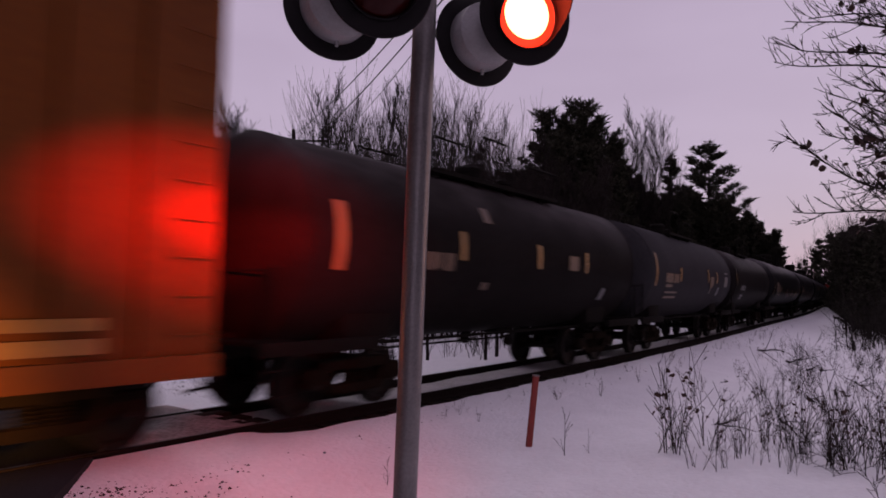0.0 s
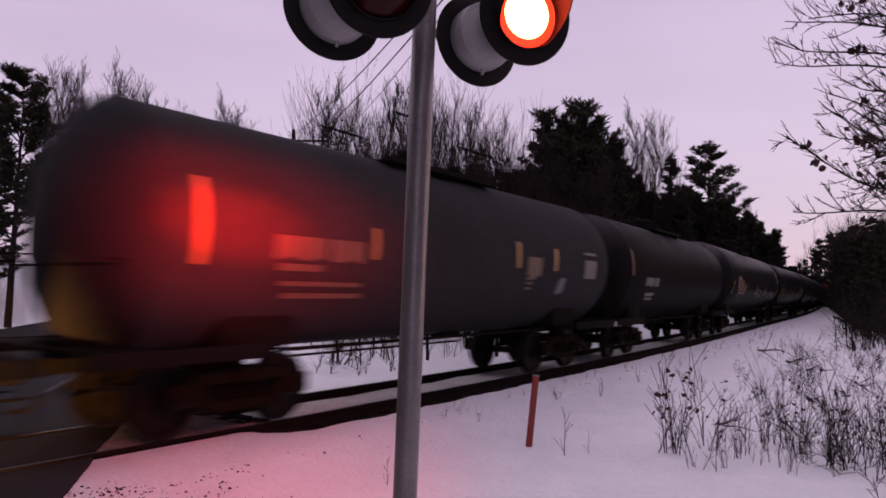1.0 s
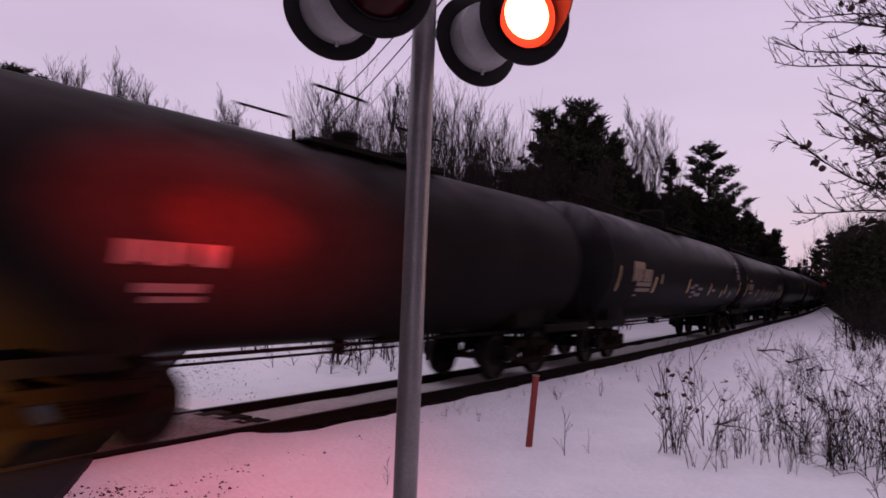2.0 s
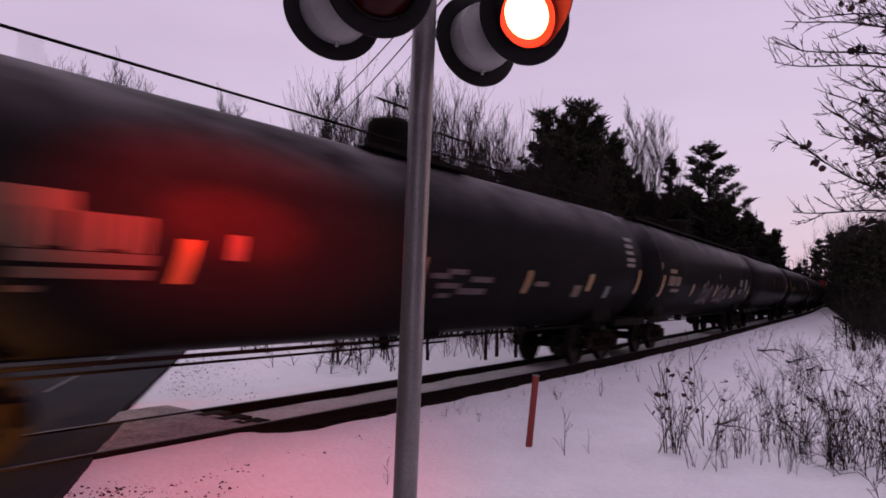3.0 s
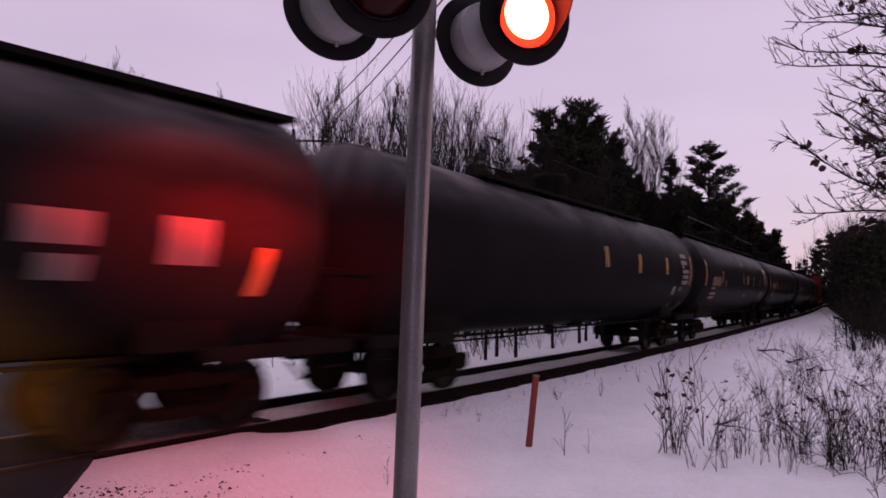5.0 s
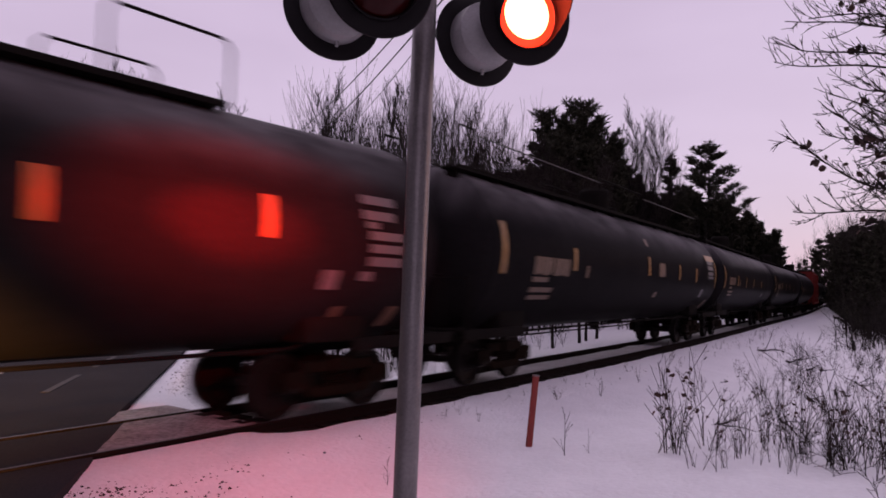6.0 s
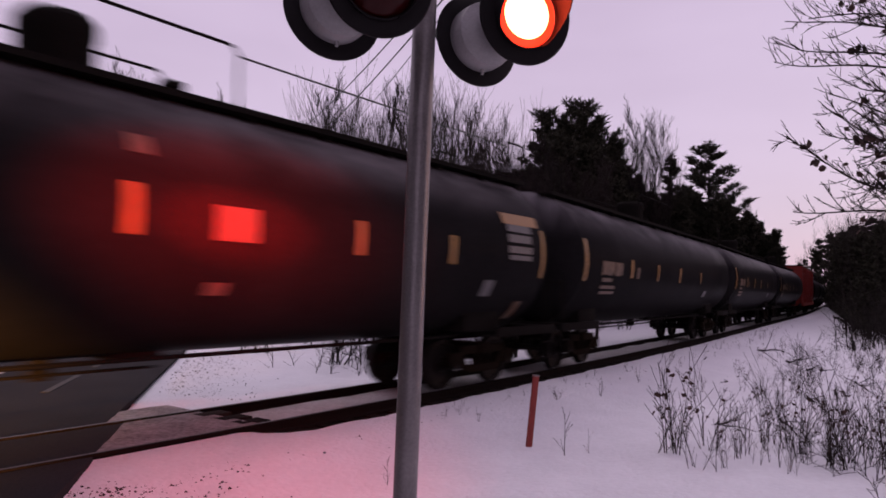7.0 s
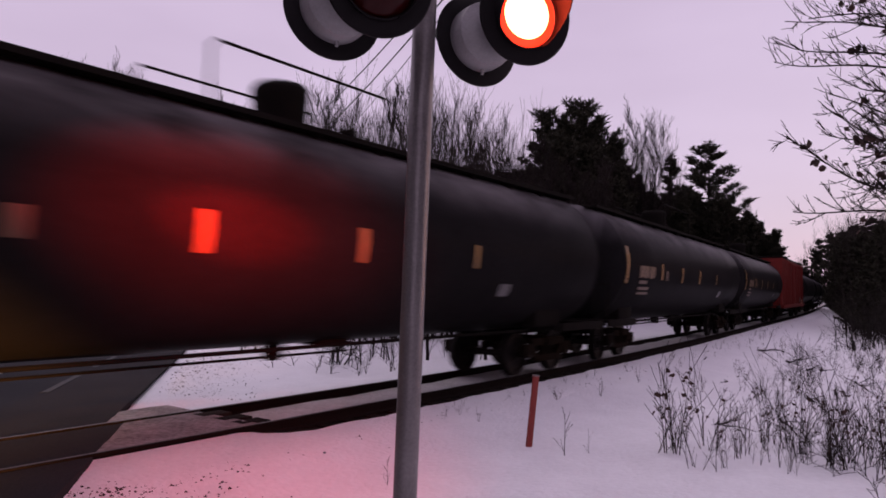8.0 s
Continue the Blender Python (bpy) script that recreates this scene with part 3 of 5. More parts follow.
        part({"Y": "reflective_strip", "W": "stencil_block", "T": "stencil_bar", "G": "graffiti_stroke", "R": "placard"}[kind], bm,
             {"Y": YELLOW, "W": WHITE, "T": TAN, "G": GRAFFITI, "R": TAN}[kind], tank)
    for x0, x1, z0, z1 in tags:
        n = max(3, int((x1 - x0) / 0.42))
        for i in range(n):
            bm = bmesh.new()
            xc, w, h = x0 + (i + 0.5) * (x1 - x0) / n, (x1 - x0) / n * 0.46, (z1 - z0) / 2 * (0.85 + 0.2 * math.sin(i * 2.1))
            zm, a0 = (z0 + z1) / 2 + 0.06 * math.sin(i * 1.7), i * 1.1
            rows = []
            for k in range(17):
                a = a0 + math.pi * (1.55 + 0.4 * (i % 2)) * k / 16
                row = []
                for q in (0.72, 1.05):
                    x, z = xc + w * q * abs(math.cos(a)) ** 0.7 * math.copysign(1, math.cos(a)), zm + h * q * math.sin(a)
                    e = math.asin((z - zc) / R)
                    row.append(bm.verts.new((x, -(R + 0.03) * math.cos(e), zc + (R + 0.03) * math.sin(e))))
                rows.append(row)
            for p, q in zip(rows, rows[1:]):
                bm.faces.new((p[0], p[1], q[1], q[0]))
            part("graffiti_letter", bm, GRAFFITI, tank, "pink spray-painted letter shape")
    return car


def box_car(length, paint, label, top=4.6, low=0.95):
    """A boxcar with ribbed sides, sliding door, roof and end ladders."""
    car = tagged(new("box_car"), label, "boxcar", group="goods train")
    half = length / 2 - 0.75
    zm, zh = (top + low) / 2, top - low
    bm = bmesh.new()
    add_box(bm, 0, 0, zm, half * 2, 2.95, zh, 0.03)
    body = part("body", bm, paint, car)
    for sy in (-1, 1):
        for x in np.arange(-half + 0.5, half - 0.1, 0.85):
            if abs(x) > 1.7:
                bm = bmesh.new()
                add_box(bm, x, sy * 1.5, zm, 0.1, 0.05, zh - 0.2, 0.015)
                part("side_post", bm, paint, body)
        bm = bmesh.new()
        add_box(bm, 0, sy * 1.52, zm, 3.1, 0.07, zh - 0.3, 0.02)
        door = part("sliding_door", bm, paint, car)
        for x in np.arange(-1.2, 1.3, 0.6):
            bm = bmesh.new()
            add_box(bm, x, sy * 1.565, zm, 0.08, 0.04, zh - 0.5, 0.01)
            part("door_rib", bm, paint, door)
        bm = bmesh.new()
        add_box(bm, 0, sy * 1.5, low + 0.1, half * 2, 0.1, 0.26, 0.02)
        part("side_sill", bm, paint, car)
    bm = bmesh.new()
    add_box(bm, 0, 0, top + 0.04, half * 2 + 0.06, 3.02, 0.1, 0.03)
    part("roof", bm, STEEL, car)
    bm = bmesh.new()
    add_box(bm, 0, 0, 1.0, half * 2, 0.5, 0.36, 0.03)
    part("centre_sill", bm, STEEL, car)
    for sx in (-1, 1):
        for z in np.arange(1.3, top - 0.2, 0.42):
            bm = bmesh.new()
            add_tube(bm, (sx * (half - 0.55), -1.53, z), (sx * (half - 0.1), -1.53, z), 0.011, sides=6)
            part("ladder_rung", bm, paint, car)
        coupler(car, sx * (half + 0.75), sx)
        bogie(car, sx * (half - 1.6))
    for k, (x0, x1, z0, z1) in enumerate(((half - 2.6, half - 1.3, 1.15, 1.3), (half - 2.6, half - 1.3, 1.38, 1.5), (half - 3.9, half - 3.4, 1.35, 1.75))):
        bm = bmesh.new()
        add_box(bm, (x0 + x1) / 2, -1.545, (z0 + z1) / 2, x1 - x0, 0.012, z1 - z0)
        part("reflective_strip", bm, YELLOW if k < 2 else WHITE, body)
    return car


WHEELSETS = []
CARS = []   # (thing, middle along the track at 0 s, wheelbase half)
MARKS_1 = [
    ("Y", 2.76, 2.88, 2.29, 2.76, 0),
    ("Y", -5.62, -5.44, 2.09, 3.04, 0),
    ("T", -3.98, -2.76, 2.16, 2.45, 0),
    ("Y", -2.56, -2.42, 2.35, 2.84, 0),
    ("Y", 0.32, 0.47, 2.3, 2.79, 0),
    ("T", 1.85, 2.33, 2.32, 2.64, 0),
    ("R", -1.68, -1.44, 3.07, 3.35, 0),
    ("W", 3.95, 4.2, 1.67, 1.95, 0),
    ("T", -1.74, -1.54, 1.86, 1.99, 0),
]
MARKS_2 = [
    ("Y", -5.76, -5.63, 2.08, 3.06, 0),
    ("T", -4.62, -3.01, 2.19, 2.49, 0),
    ("Y", -2.81, -2.7, 2.26, 2.71, 0),
    ("T", -4.54, -3.78, 2.05, 2.14, 0),
    ("T", -4.46, -2.95, 1.86, 1.92, 0),
    ("T", -4.36, -2.86, 1.7, 1.77, 0),
    ("R", 1.97, 2.32, 2.1, 2.4, 0),
    ("Y", 1.42, 1.55, 2.3, 2.8, 0),
    ("T", 1.87, 2.47, 2.17, 2.53, 0),
    ("Y", 3.08, 3.22, 2.28, 2.75, 0),
    ("W", 3.46, 3.72, 1.84, 2.14, 0),
    ("W", 4.62, 5.28, 2.7, 2.76, 0),
    ("W", 4.65, 5.3, 2.16, 2.58, 0),
    ("T", 1.91, 2.16, 2.07, 2.12, 0),
    ("T", 1.94, 2.18, 1.98, 2.03, 0),
    ("T", 1.96, 2.19, 1.88, 1.93, 0),
    ("W", 3.38, 3.63, 1.8, 2.08, 0),
]
MARKS_3 = [
    ("Y", -6.25, -6.08, 2.33, 3.04, 0),
    ("W", -4.79, -3.44, 2.05, 2.3, 0),
    ("W", -4.51, -3.66, 1.76, 1.86, 0),
    ("W", -4.36, -3.65, 1.65, 1.72, 0),
]
MARKS_4 = [
    ("Y", -8.64, -8.53, 1.89, 2.54, 0.06),
    ("T", -7.44, -6.45, 2.52, 2.71, 0),
    ("T", -7.44, -5.66, 2.16, 2.53, 0),
    ("T", -7.0, -5.61, 2.04, 2.15, 0),
    ("T", -6.96, -5.62, 1.89, 1.99, 0),
    ("T", -6.94, -6.69, 1.76, 1.82, 0),
    ("Y", -5.35, -5.15, 1.86, 2.34, 0.06),
    ("R", -4.68, -4.47, 2.14, 2.43, 0),
    ("Y", -1.13, -0.94, 1.87, 2.36, 0.06),
    ("Y", 2.53, 2.71, 1.8, 2.26, 0.06),
    ("R", 4.92, 5.31, 1.73, 2.0, 0),
    ("Y", 5.58, 5.8, 1.87, 2.27, 0.06),
    ("W", 6.78, 7.06, 1.71, 2.0, 0),
    ("T", 2.99, 3.55, 1.95, 2.05, 0),
    ("W", 7.97, 8.53, 3.21, 3.31, 0),
    ("W", 7.9, 8.46, 3.03, 3.13, 0),
    ("W", 7.89, 8.44, 2.86, 2.95, 0),
    ("W", 7.9, 8.47, 2.67, 2.77, 0),
    ("W", 7.94, 8.51, 2.53, 2.62, 0),
    ("Y", 8.8, 8.97, 1.83, 2.47, 0.06),
    ("G", -0.65, -0.13, 2.03, 2.12, 0),
    ("G", -0.41, 0.25, 1.87, 1.96, 0),
    ("G", -0.21, 0.37, 2.11, 2.2, 0),
    ("G", 0.23, 1.12, 1.77, 1.88, 0),
    ("G", 0.55, 1.25, 1.99, 2.09, 0),
    ("G", -0.33, 0.03, 1.71, 1.79, 0),
]
MARKS_5 = [
    ("R", -8.71, -8.57, 2.58, 2.78, 0),
    ("Y", -8.51, -8.3, 1.76, 2.4, 0.06),
    ("T", -7.74, -6.88, 2.49, 2.62, 0),
    ("T", -7.76, -6.22, 2.09, 2.4, 0),
    ("T", -7.24, -6.22, 1.9, 2.0, 0),
    ("Y", -4.35, -4.16, 1.77, 2.19, 0.06),
    ("Y", -0.17, 0.0, 1.77, 2.24, 0.06),
    ("R", 0.16, 0.36, 2.5, 2.66, 0),
    ("R", 3.56, 3.94, 1.7, 2.08, 0),
    ("Y", 4.13, 4.29, 1.72, 2.19, 0.06),
    ("W", 5.25, 5.93, 2.21, 2.54, 0),
    ("W", 5.42, 5.9, 1.87, 2.12, 0),
    ("W", 6.64, 7.24, 2.06, 2.57, 0),
    ("Y", 7.8, 8.01, 1.73, 2.3, 0.06),
]
MARKS_6 = [
    ("Y", 4.94, 5.1, 2.44, 2.96, 0),
    ("Y", -0.22, -0.07, 2.48, 3.0, 0),
    ("Y", 2.32, 2.48, 2.41, 2.93, 0),
    ("Y", 7.76, 7.89, 2.16, 3.13, 0),
    ("W", 6.63, 7.31, 3.03, 3.16, 0),
    ("W", 6.63, 7.28, 2.81, 2.94, 0),
    ("W", 6.71, 6.94, 2.69, 2.78, 0),
    ("W", 6.77, 7.49, 2.53, 2.65, 0),
    ("W", 6.79, 7.51, 2.35, 2.47, 0),
    ("W", 6.81, 7.52, 2.16, 2.29, 0),
    ("W", 6.0, 6.29, 1.82, 2.08, 0),
    ("W", 6.69, 6.92, 1.95, 2.08, 0),
    ("R", 7.58, 7.81, 1.27, 1.58, 0),
    ("R", 6.43, 6.6, 1.44, 1.59, 0),
]
MARKS_7 = [
    ("Y", -8.78, -8.62, 2.17, 3.14, 0),
    ("T", -7.4, -5.66, 2.18, 2.55, 0),
    ("Y", -5.43, -5.28, 2.32, 2.82, 0),
    ("T", -7.39, -6.67, 2.04, 2.14, 0),
    ("T", -7.38, -6.33, 1.83, 1.93, 0),
    ("T", -7.32, -6.29, 1.68, 1.77, 0),
    ("R", -4.67, -4.54, 2.18, 2.46, 0),
    ("Y", 0.05, 0.2, 2.36, 2.89, 0),
    ("T", 1.12, 1.72, 2.36, 2.76, 0),
    ("Y", 3.44, 3.58, 2.31, 2.79, 0),
    ("T", 1.15, 1.43, 1.73, 1.88, 0),
    ("Y", 5.66, 5.8, 2.28, 2.75, 0),
    ("T", 0.14, 0.38, 3.22, 3.43, 0),
    ("W", 7.5, 8.37, 2.96, 3.12, 0),
    ("W", 7.49, 8.34, 2.76, 2.91, 0),
    ("W", 7.49, 8.35, 2.56, 2.69, 0),
    ("W", 7.52, 8.35, 2.43, 2.52, 0),
    ("Y", 7.36, 8.66, 3.1, 3.31, 0),
    ("Y", 8.76, 8.88, 2.12, 3.07, 0),
    ("W", 6.84, 7.16, 1.74, 2.03, 0),
    ("R", 8.24, 8.49, 1.29, 1.64, 0),
]
MARKS_8 = [
    ("Y", -8.32, -8.16, 2.11, 3.08, 0),
    ("Y", -8.53, -8.42, 2.61, 2.7, 0),
    ("T", -7.17, -5.65, 2.27, 2.61, 0),
    ("T", -7.1, -6.39, 2.11, 2.2, 0),
    ("T", -7.06, -6.04, 1.94, 2.02, 0),
    ("T", -6.99, -5.96, 1.81, 1.88, 0),
    ("Y", -4.99, -4.82, 2.25, 2.73, 0),
    ("R", -4.45, -4.26, 2.24, 2.54, 0),
    ("Y", -2.48, -2.33, 2.21, 2.69, 0),
    ("Y", 0.14, 0.29, 2.21, 2.69, 0),
    ("Y", 3.1, 3.21, 2.23, 2.63, 0),
    ("W", 4.16, 4.55, 1.74, 1.97, 0),
]
TAGS_5 = [(-2.7, -0.85, 1.45, 2.3), (0.05, 2.6, 1.5, 2.2)]



def make_train():
    specs = [
        ("box", -24.0, -6.66, ORANGE, "faded orange boxcar with ribbed steel sides", "", ()),
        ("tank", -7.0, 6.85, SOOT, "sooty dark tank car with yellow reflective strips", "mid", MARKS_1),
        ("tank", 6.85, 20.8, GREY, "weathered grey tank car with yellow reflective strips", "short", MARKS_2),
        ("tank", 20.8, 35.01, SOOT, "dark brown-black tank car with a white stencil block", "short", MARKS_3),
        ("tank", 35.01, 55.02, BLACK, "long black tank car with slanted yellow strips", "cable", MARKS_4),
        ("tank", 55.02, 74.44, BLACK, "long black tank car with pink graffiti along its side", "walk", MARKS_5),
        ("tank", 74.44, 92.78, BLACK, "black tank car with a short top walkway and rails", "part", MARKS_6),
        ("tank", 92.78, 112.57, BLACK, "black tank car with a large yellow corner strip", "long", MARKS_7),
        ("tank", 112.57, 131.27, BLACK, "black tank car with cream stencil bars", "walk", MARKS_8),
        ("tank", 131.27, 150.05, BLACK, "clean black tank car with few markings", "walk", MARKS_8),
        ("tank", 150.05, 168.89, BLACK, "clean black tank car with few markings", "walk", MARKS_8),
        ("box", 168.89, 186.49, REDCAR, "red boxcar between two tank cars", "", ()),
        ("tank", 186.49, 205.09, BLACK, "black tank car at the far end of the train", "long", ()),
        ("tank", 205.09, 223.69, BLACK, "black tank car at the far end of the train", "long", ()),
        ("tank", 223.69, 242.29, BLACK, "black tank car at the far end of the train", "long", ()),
    ]
    for kind, a, b, paint, label, top, marks in specs:
        L = b - a
        car = box_car(L, paint, label, *((5.9, 0.85) if paint == ORANGE else (4.6, 0.95))) if kind == "box" else tank_car(L, paint, label, *((1.57, 2.53) if L < 15 else (1.65, 2.61)), top=top, marks=marks, tags=TAGS_5 if "graffiti" in label else ())
        CARS.append((car, (a + b) / 2 + 1.0, L / 2 - 2.35))


def car_pose(u, base):
    x0, y0, _ = track(u - base)
    x1, y1, _ = track(u + base)
    a = math.atan2(y1 - y0, x1 - x0)
    # the body's -y side is the right of the heading, which faces the camera
    return Matrix.Translation(((x0 + x1) / 2, (y0 + y1) / 2, 0)) @ Matrix.Rotation(a, 4, "Z")


make_train()


# ---- the crossing signal ----
def signal():
    mast = tagged(new("crossing_signal"), "railway crossing signal with red flashing lamps on a galvanised mast", "crossing signal")
    top = Vector((-0.112, 3.7, 3.9))
    foot = Vector((-0.205, 3.72, -0.45))
    bm = bmesh.new()
    add_tube(bm, foot, top, 0.064, sides=28)
    part("mast", bm, GALV, mast)
    bm = bmesh.new()
    add_lathe(bm, [(0.2, 0.0), (0.2, 0.03), (0.11, 0.06), (0.085, 0.3), (0.07, 0.32)], 24, Matrix.Translation(foot))
    part("base_casting", bm, GALV, mast)
    spots = {(1, 1): (0.421, 3.6, 3.318), (-1, 1): (-0.326, 3.2, 3.305), (1, -1): (0.178, 3.875, 3.275), (-1, -1): (-0.589, 3.48, 3.28)}
    WIDE = Matrix.Diagonal((1.13, 1.13, 1, 1))
    for side in (-1, 1):
        a, b = Vector(spots[side, 1]), Vector(spots[side, -1])
        bm = bmesh.new()
        add_tube(bm, (-0.115, 3.7, 3.5), (a + b) / 2 + Vector((0, 0, 0.2)), 0.028, sides=12)
        add_tube(bm, (a + b) / 2 + Vector((0, 0, 0.24)), (a + b) / 2 - Vector((0, 0, 0.02)), 0.028, sides=12)
        part("cross_arm", bm, GALV, mast)
        for face in (1, -1):
            c = Vector(spots[side, face])
            d = (Vector((0.34, -0.93, -0.10)) if face > 0 else Vector((-0.49, 0.87, -0.03))).normalized()
            m = Matrix.Translation(c) @ d.to_track_quat("Z", "Y").to_matrix().to_4x4()
            lamp = new("lamp_unit")
            lamp.parent = mast
            lamp.matrix_basis = m
            bm = bmesh.new()
            add_lathe(bm, [(0.184, 0.012), (0.262, 0.012), (0.268, 0.006), (0.268, -0.002), (0.262, -0.006), (0.184, -0.006)], 48)
            bmesh.ops.recalc_face_normals(bm, faces=bm.faces)
            part("background_disc", bm, LAMPBLACK, lamp, "black round background disc")
            bm = bmesh.new()
            add_lathe(bm, [(0.160, 0.0), (0.166, -0.01), (0.166, -0.06), (0.16, -0.12), (0.12, -0.17), (0.06, -0.19), (0.0, -0.195)], 40)
            add_lathe(bm, [(0.160, 0.0), (0.158, -0.01), (0.158, -0.06), (0.152, -0.115), (0.11, -0.16), (0.06, -0.18), (0.0, -0.185)], 40)
            add_tube(bm, (0, -0.15, -0.05), (0, -0.19, -0.05), 0.012, 0.008, sides=8)
            bm.transform(WIDE)
            part("housing", bm, LAMPGREY, lamp, "grey bowl-shaped lamp housing")
            bm = bmesh.new()
            add_lathe(bm, [(0.157, 0.02), (0.157, 0.026), (0.160, 0.03), (0.165, 0.026), (0.165, 0.006), (0.160, 0.006), (0.158, 0.018), (0.157, 0.02)], 40)
            bm.transform(WIDE)
            part("bezel", bm, LAMPBLACK, lamp, "black lens rim")
            # hood: open below
            bm = bmesh.new()
            rows = []
            for k in range(33):
                a = radians(-60 + 300 * k / 32)
                reach = 0.05 + 0.24 * max(0.0, 0.32 + 0.68 * math.sin(a))
                rows.append([bm.verts.new((r * math.cos(a), r * math.sin(a), z)) for r, z in ((0.165, 0.008), (0.172, reach), (0.166, reach), (0.159, 0.008))])
            for p, q in zip(rows, rows[1:]):
                for i in range(4):
                    j = (i + 1) % 4
                    bm.faces.new((p[i], p[j], q[j], q[i]))
            bm.faces.new(rows[0])
            bm.faces.new(rows[-1])
            bmesh.ops.recalc_face_normals(bm, faces=bm.faces)
            bm.transform(WIDE)
            part("hood", bm, LAMPBLACK, lamp, "black hood over the lens")
            # added turning lantern in place of flashing: lit lens on one side, dark red on the other
            bm = bmesh.new()
            add_lathe(bm, [(0.0, 0.045), (0.07, 0.038), (0.108, 0.024), (0.116, 0.018)], 36)
            bm.transform(WIDE)
            rotor = part("lantern", bm, FRONTLIT if face > 0 else BACKLIT, lamp, "lit red lens")
            # added outer ring; on the near lamps it imitates glare
            bm = bmesh.new()
            add_lathe(bm, [(0.116, 0.018), (0.14, 0.008), (0.156, 0.0)], 36)
            bm.transform(WIDE)
            part("lens_edge", bm, GLARELIT if face > 0 else BACKLIT, rotor, "glowing red ring added around the lit lens")
            # bowl deepened so that the unlit side shutters the beam lamp
            bm = bmesh.new()
            add_lathe(bm, [(0.0, -0.115), (0.05, -0.11), (0.10, -0.085), (0.14, -0.035), (0.160, -0.004), (0.1605, 0.0)], 36)
            bm.transform(WIDE)
            dark = part("lantern_back", bm, REDLENS, rotor, "unlit dark red lens")
            rotor.matrix_basis = Matrix.Translation((0, 0, 0.0))
            LANTERNS.append((rotor, side))
    # beams of the far-facing lamps: each starts just before its lens, and the deep dark side of the turning lantern covers it
    for side in (-1, 1):
        axis = Vector((-0.49, 0.87, -0.03)).normalized()
        c = Vector(spots[side, -1]) + axis * 0.075
        target = Vector((-2.85, 7.28, 2.68)) if side < 0 else Vector((-2.35, 7.9, 2.58))
        # the lens throws a wide, low beam with a bright core
        for energy, angle in ((7000, 30), (4000, 66)):
            data = bpy.data.lights.new("signal_beam", "SPOT")
            data.energy, data.color = energy, (1.0, 0.010, 0.008)
            data.spot_size, data.spot_blend, data.shadow_soft_size = radians(angle), 1.0, 0.012
            new("signal_beam", data).matrix_world = look(c, target) @ Matrix.Diagonal((1.0, 0.42, 1.0, 1.0))
        # it also spreads some light down on the snow
        data = bpy.data.lights.new("signal_spread", "SPOT")
        data.energy, data.color = 560, (1.0, 0.02, 0.03)
        data.spot_size, data.spot_blend, data.shadow_soft_size = radians(62), 1.0, 0.012
        new("signal_spread", data).matrix_world = look(c, c + Vector((-0.42, 0.80, -0.64)))


LANTERNS = []
signal()
# ---- trees and plants ----
def grow(height, seed, spread=0.35, levels=4, thick=0.0095, start=0.3, limbs=14):
    """Twigs of a bare tree: trunk segments, and branch segments."""
    rng = random.Random(seed)
    trunk, twigs = [], []
    p, d = Vector((0, 0, -0.3)), Vector((rng.uniform(-0.05, 0.05), rng.uniform(-0.05, 0.05), 1)).normalized()
    n = 14
    pts = [p.copy()]
    for i in range(n):
        d = (d + Vector((rng.uniform(-0.07, 0.07), rng.uniform(-0.07, 0.07), 0.06))).normalized()
        p = p + d * height * 0.92 / n
        pts.append(p.copy())
    R = height * thick
    for i in range(n):
        a, b = 1 - i / n, 1 - (i + 1) / n
        trunk.append((*pts[i], *pts[i + 1], R * (0.12 + 0.88 * a), R * (0.12 + 0.88 * b)))

    def branch(p, d, length, r, level):
        segs = 4 if level < 2 else 3
        for i in range(segs):
            d = (d + Vector((rng.uniform(-0.13, 0.13), rng.uniform(-0.13, 0.13), rng.uniform(0.0, 0.26)))).normalized()
            q = p + d * length / segs
            r1 = max(r * 0.74, 0.0065)
            (trunk if level == 0 and r > 0.05 else twigs).append((*p, *q, r, r1))
            if level < levels - 1:
                for _ in range(2):
                    if rng.random() < (0.85 if level < 2 else 0.42):
                        t = rng.random()
                        side = Vector((rng.uniform(-1, 1), rng.uniform(-1, 1), rng.uniform(0.0, 0.8))).normalized()
                        nd = (d * 0.85 + side * 0.6).normalized()
                        branch(p + (q - p) * t, nd, length * rng.uniform(0.4, 0.7), max(r1 * 0.5, 0.0065), level + 1)
            p, r = q, r1

    for i in range(limbs):
        t = start + (1 - start) * (i + rng.random()) / limbs
        k = min(int(t * n), n - 1)
        base = pts[k] + (pts[k + 1] - pts[k]) * (t * n - k)
        a = i * 2.4 + rng.uniform(-0.5, 0.5)
        up = 1.0 + 0.9 * t
        d = Vector((math.cos(a), math.sin(a), up)).normalized()
        branch(base, d, height * spread * (1.15 - 0.75 * t) * rng.uniform(0.8, 1.2), R * (1.05 - t) * 0.55 + 0.012, 0)
    return trunk, twigs


def bare_tree(height, seed, label, **k):
    tree = tagged(new("bare_tree"), label, "tree", group="trees along the line", kind="")
    trunk, twigs = grow(height, seed, **k)
    mesh_part("trunk", np_mesh("trunk", *prisms(trunk, 6)), BARK, tree)
    mesh_part("crown", np_mesh("crown", *prisms(twigs, 3)), TWIG, tree)
    return tree


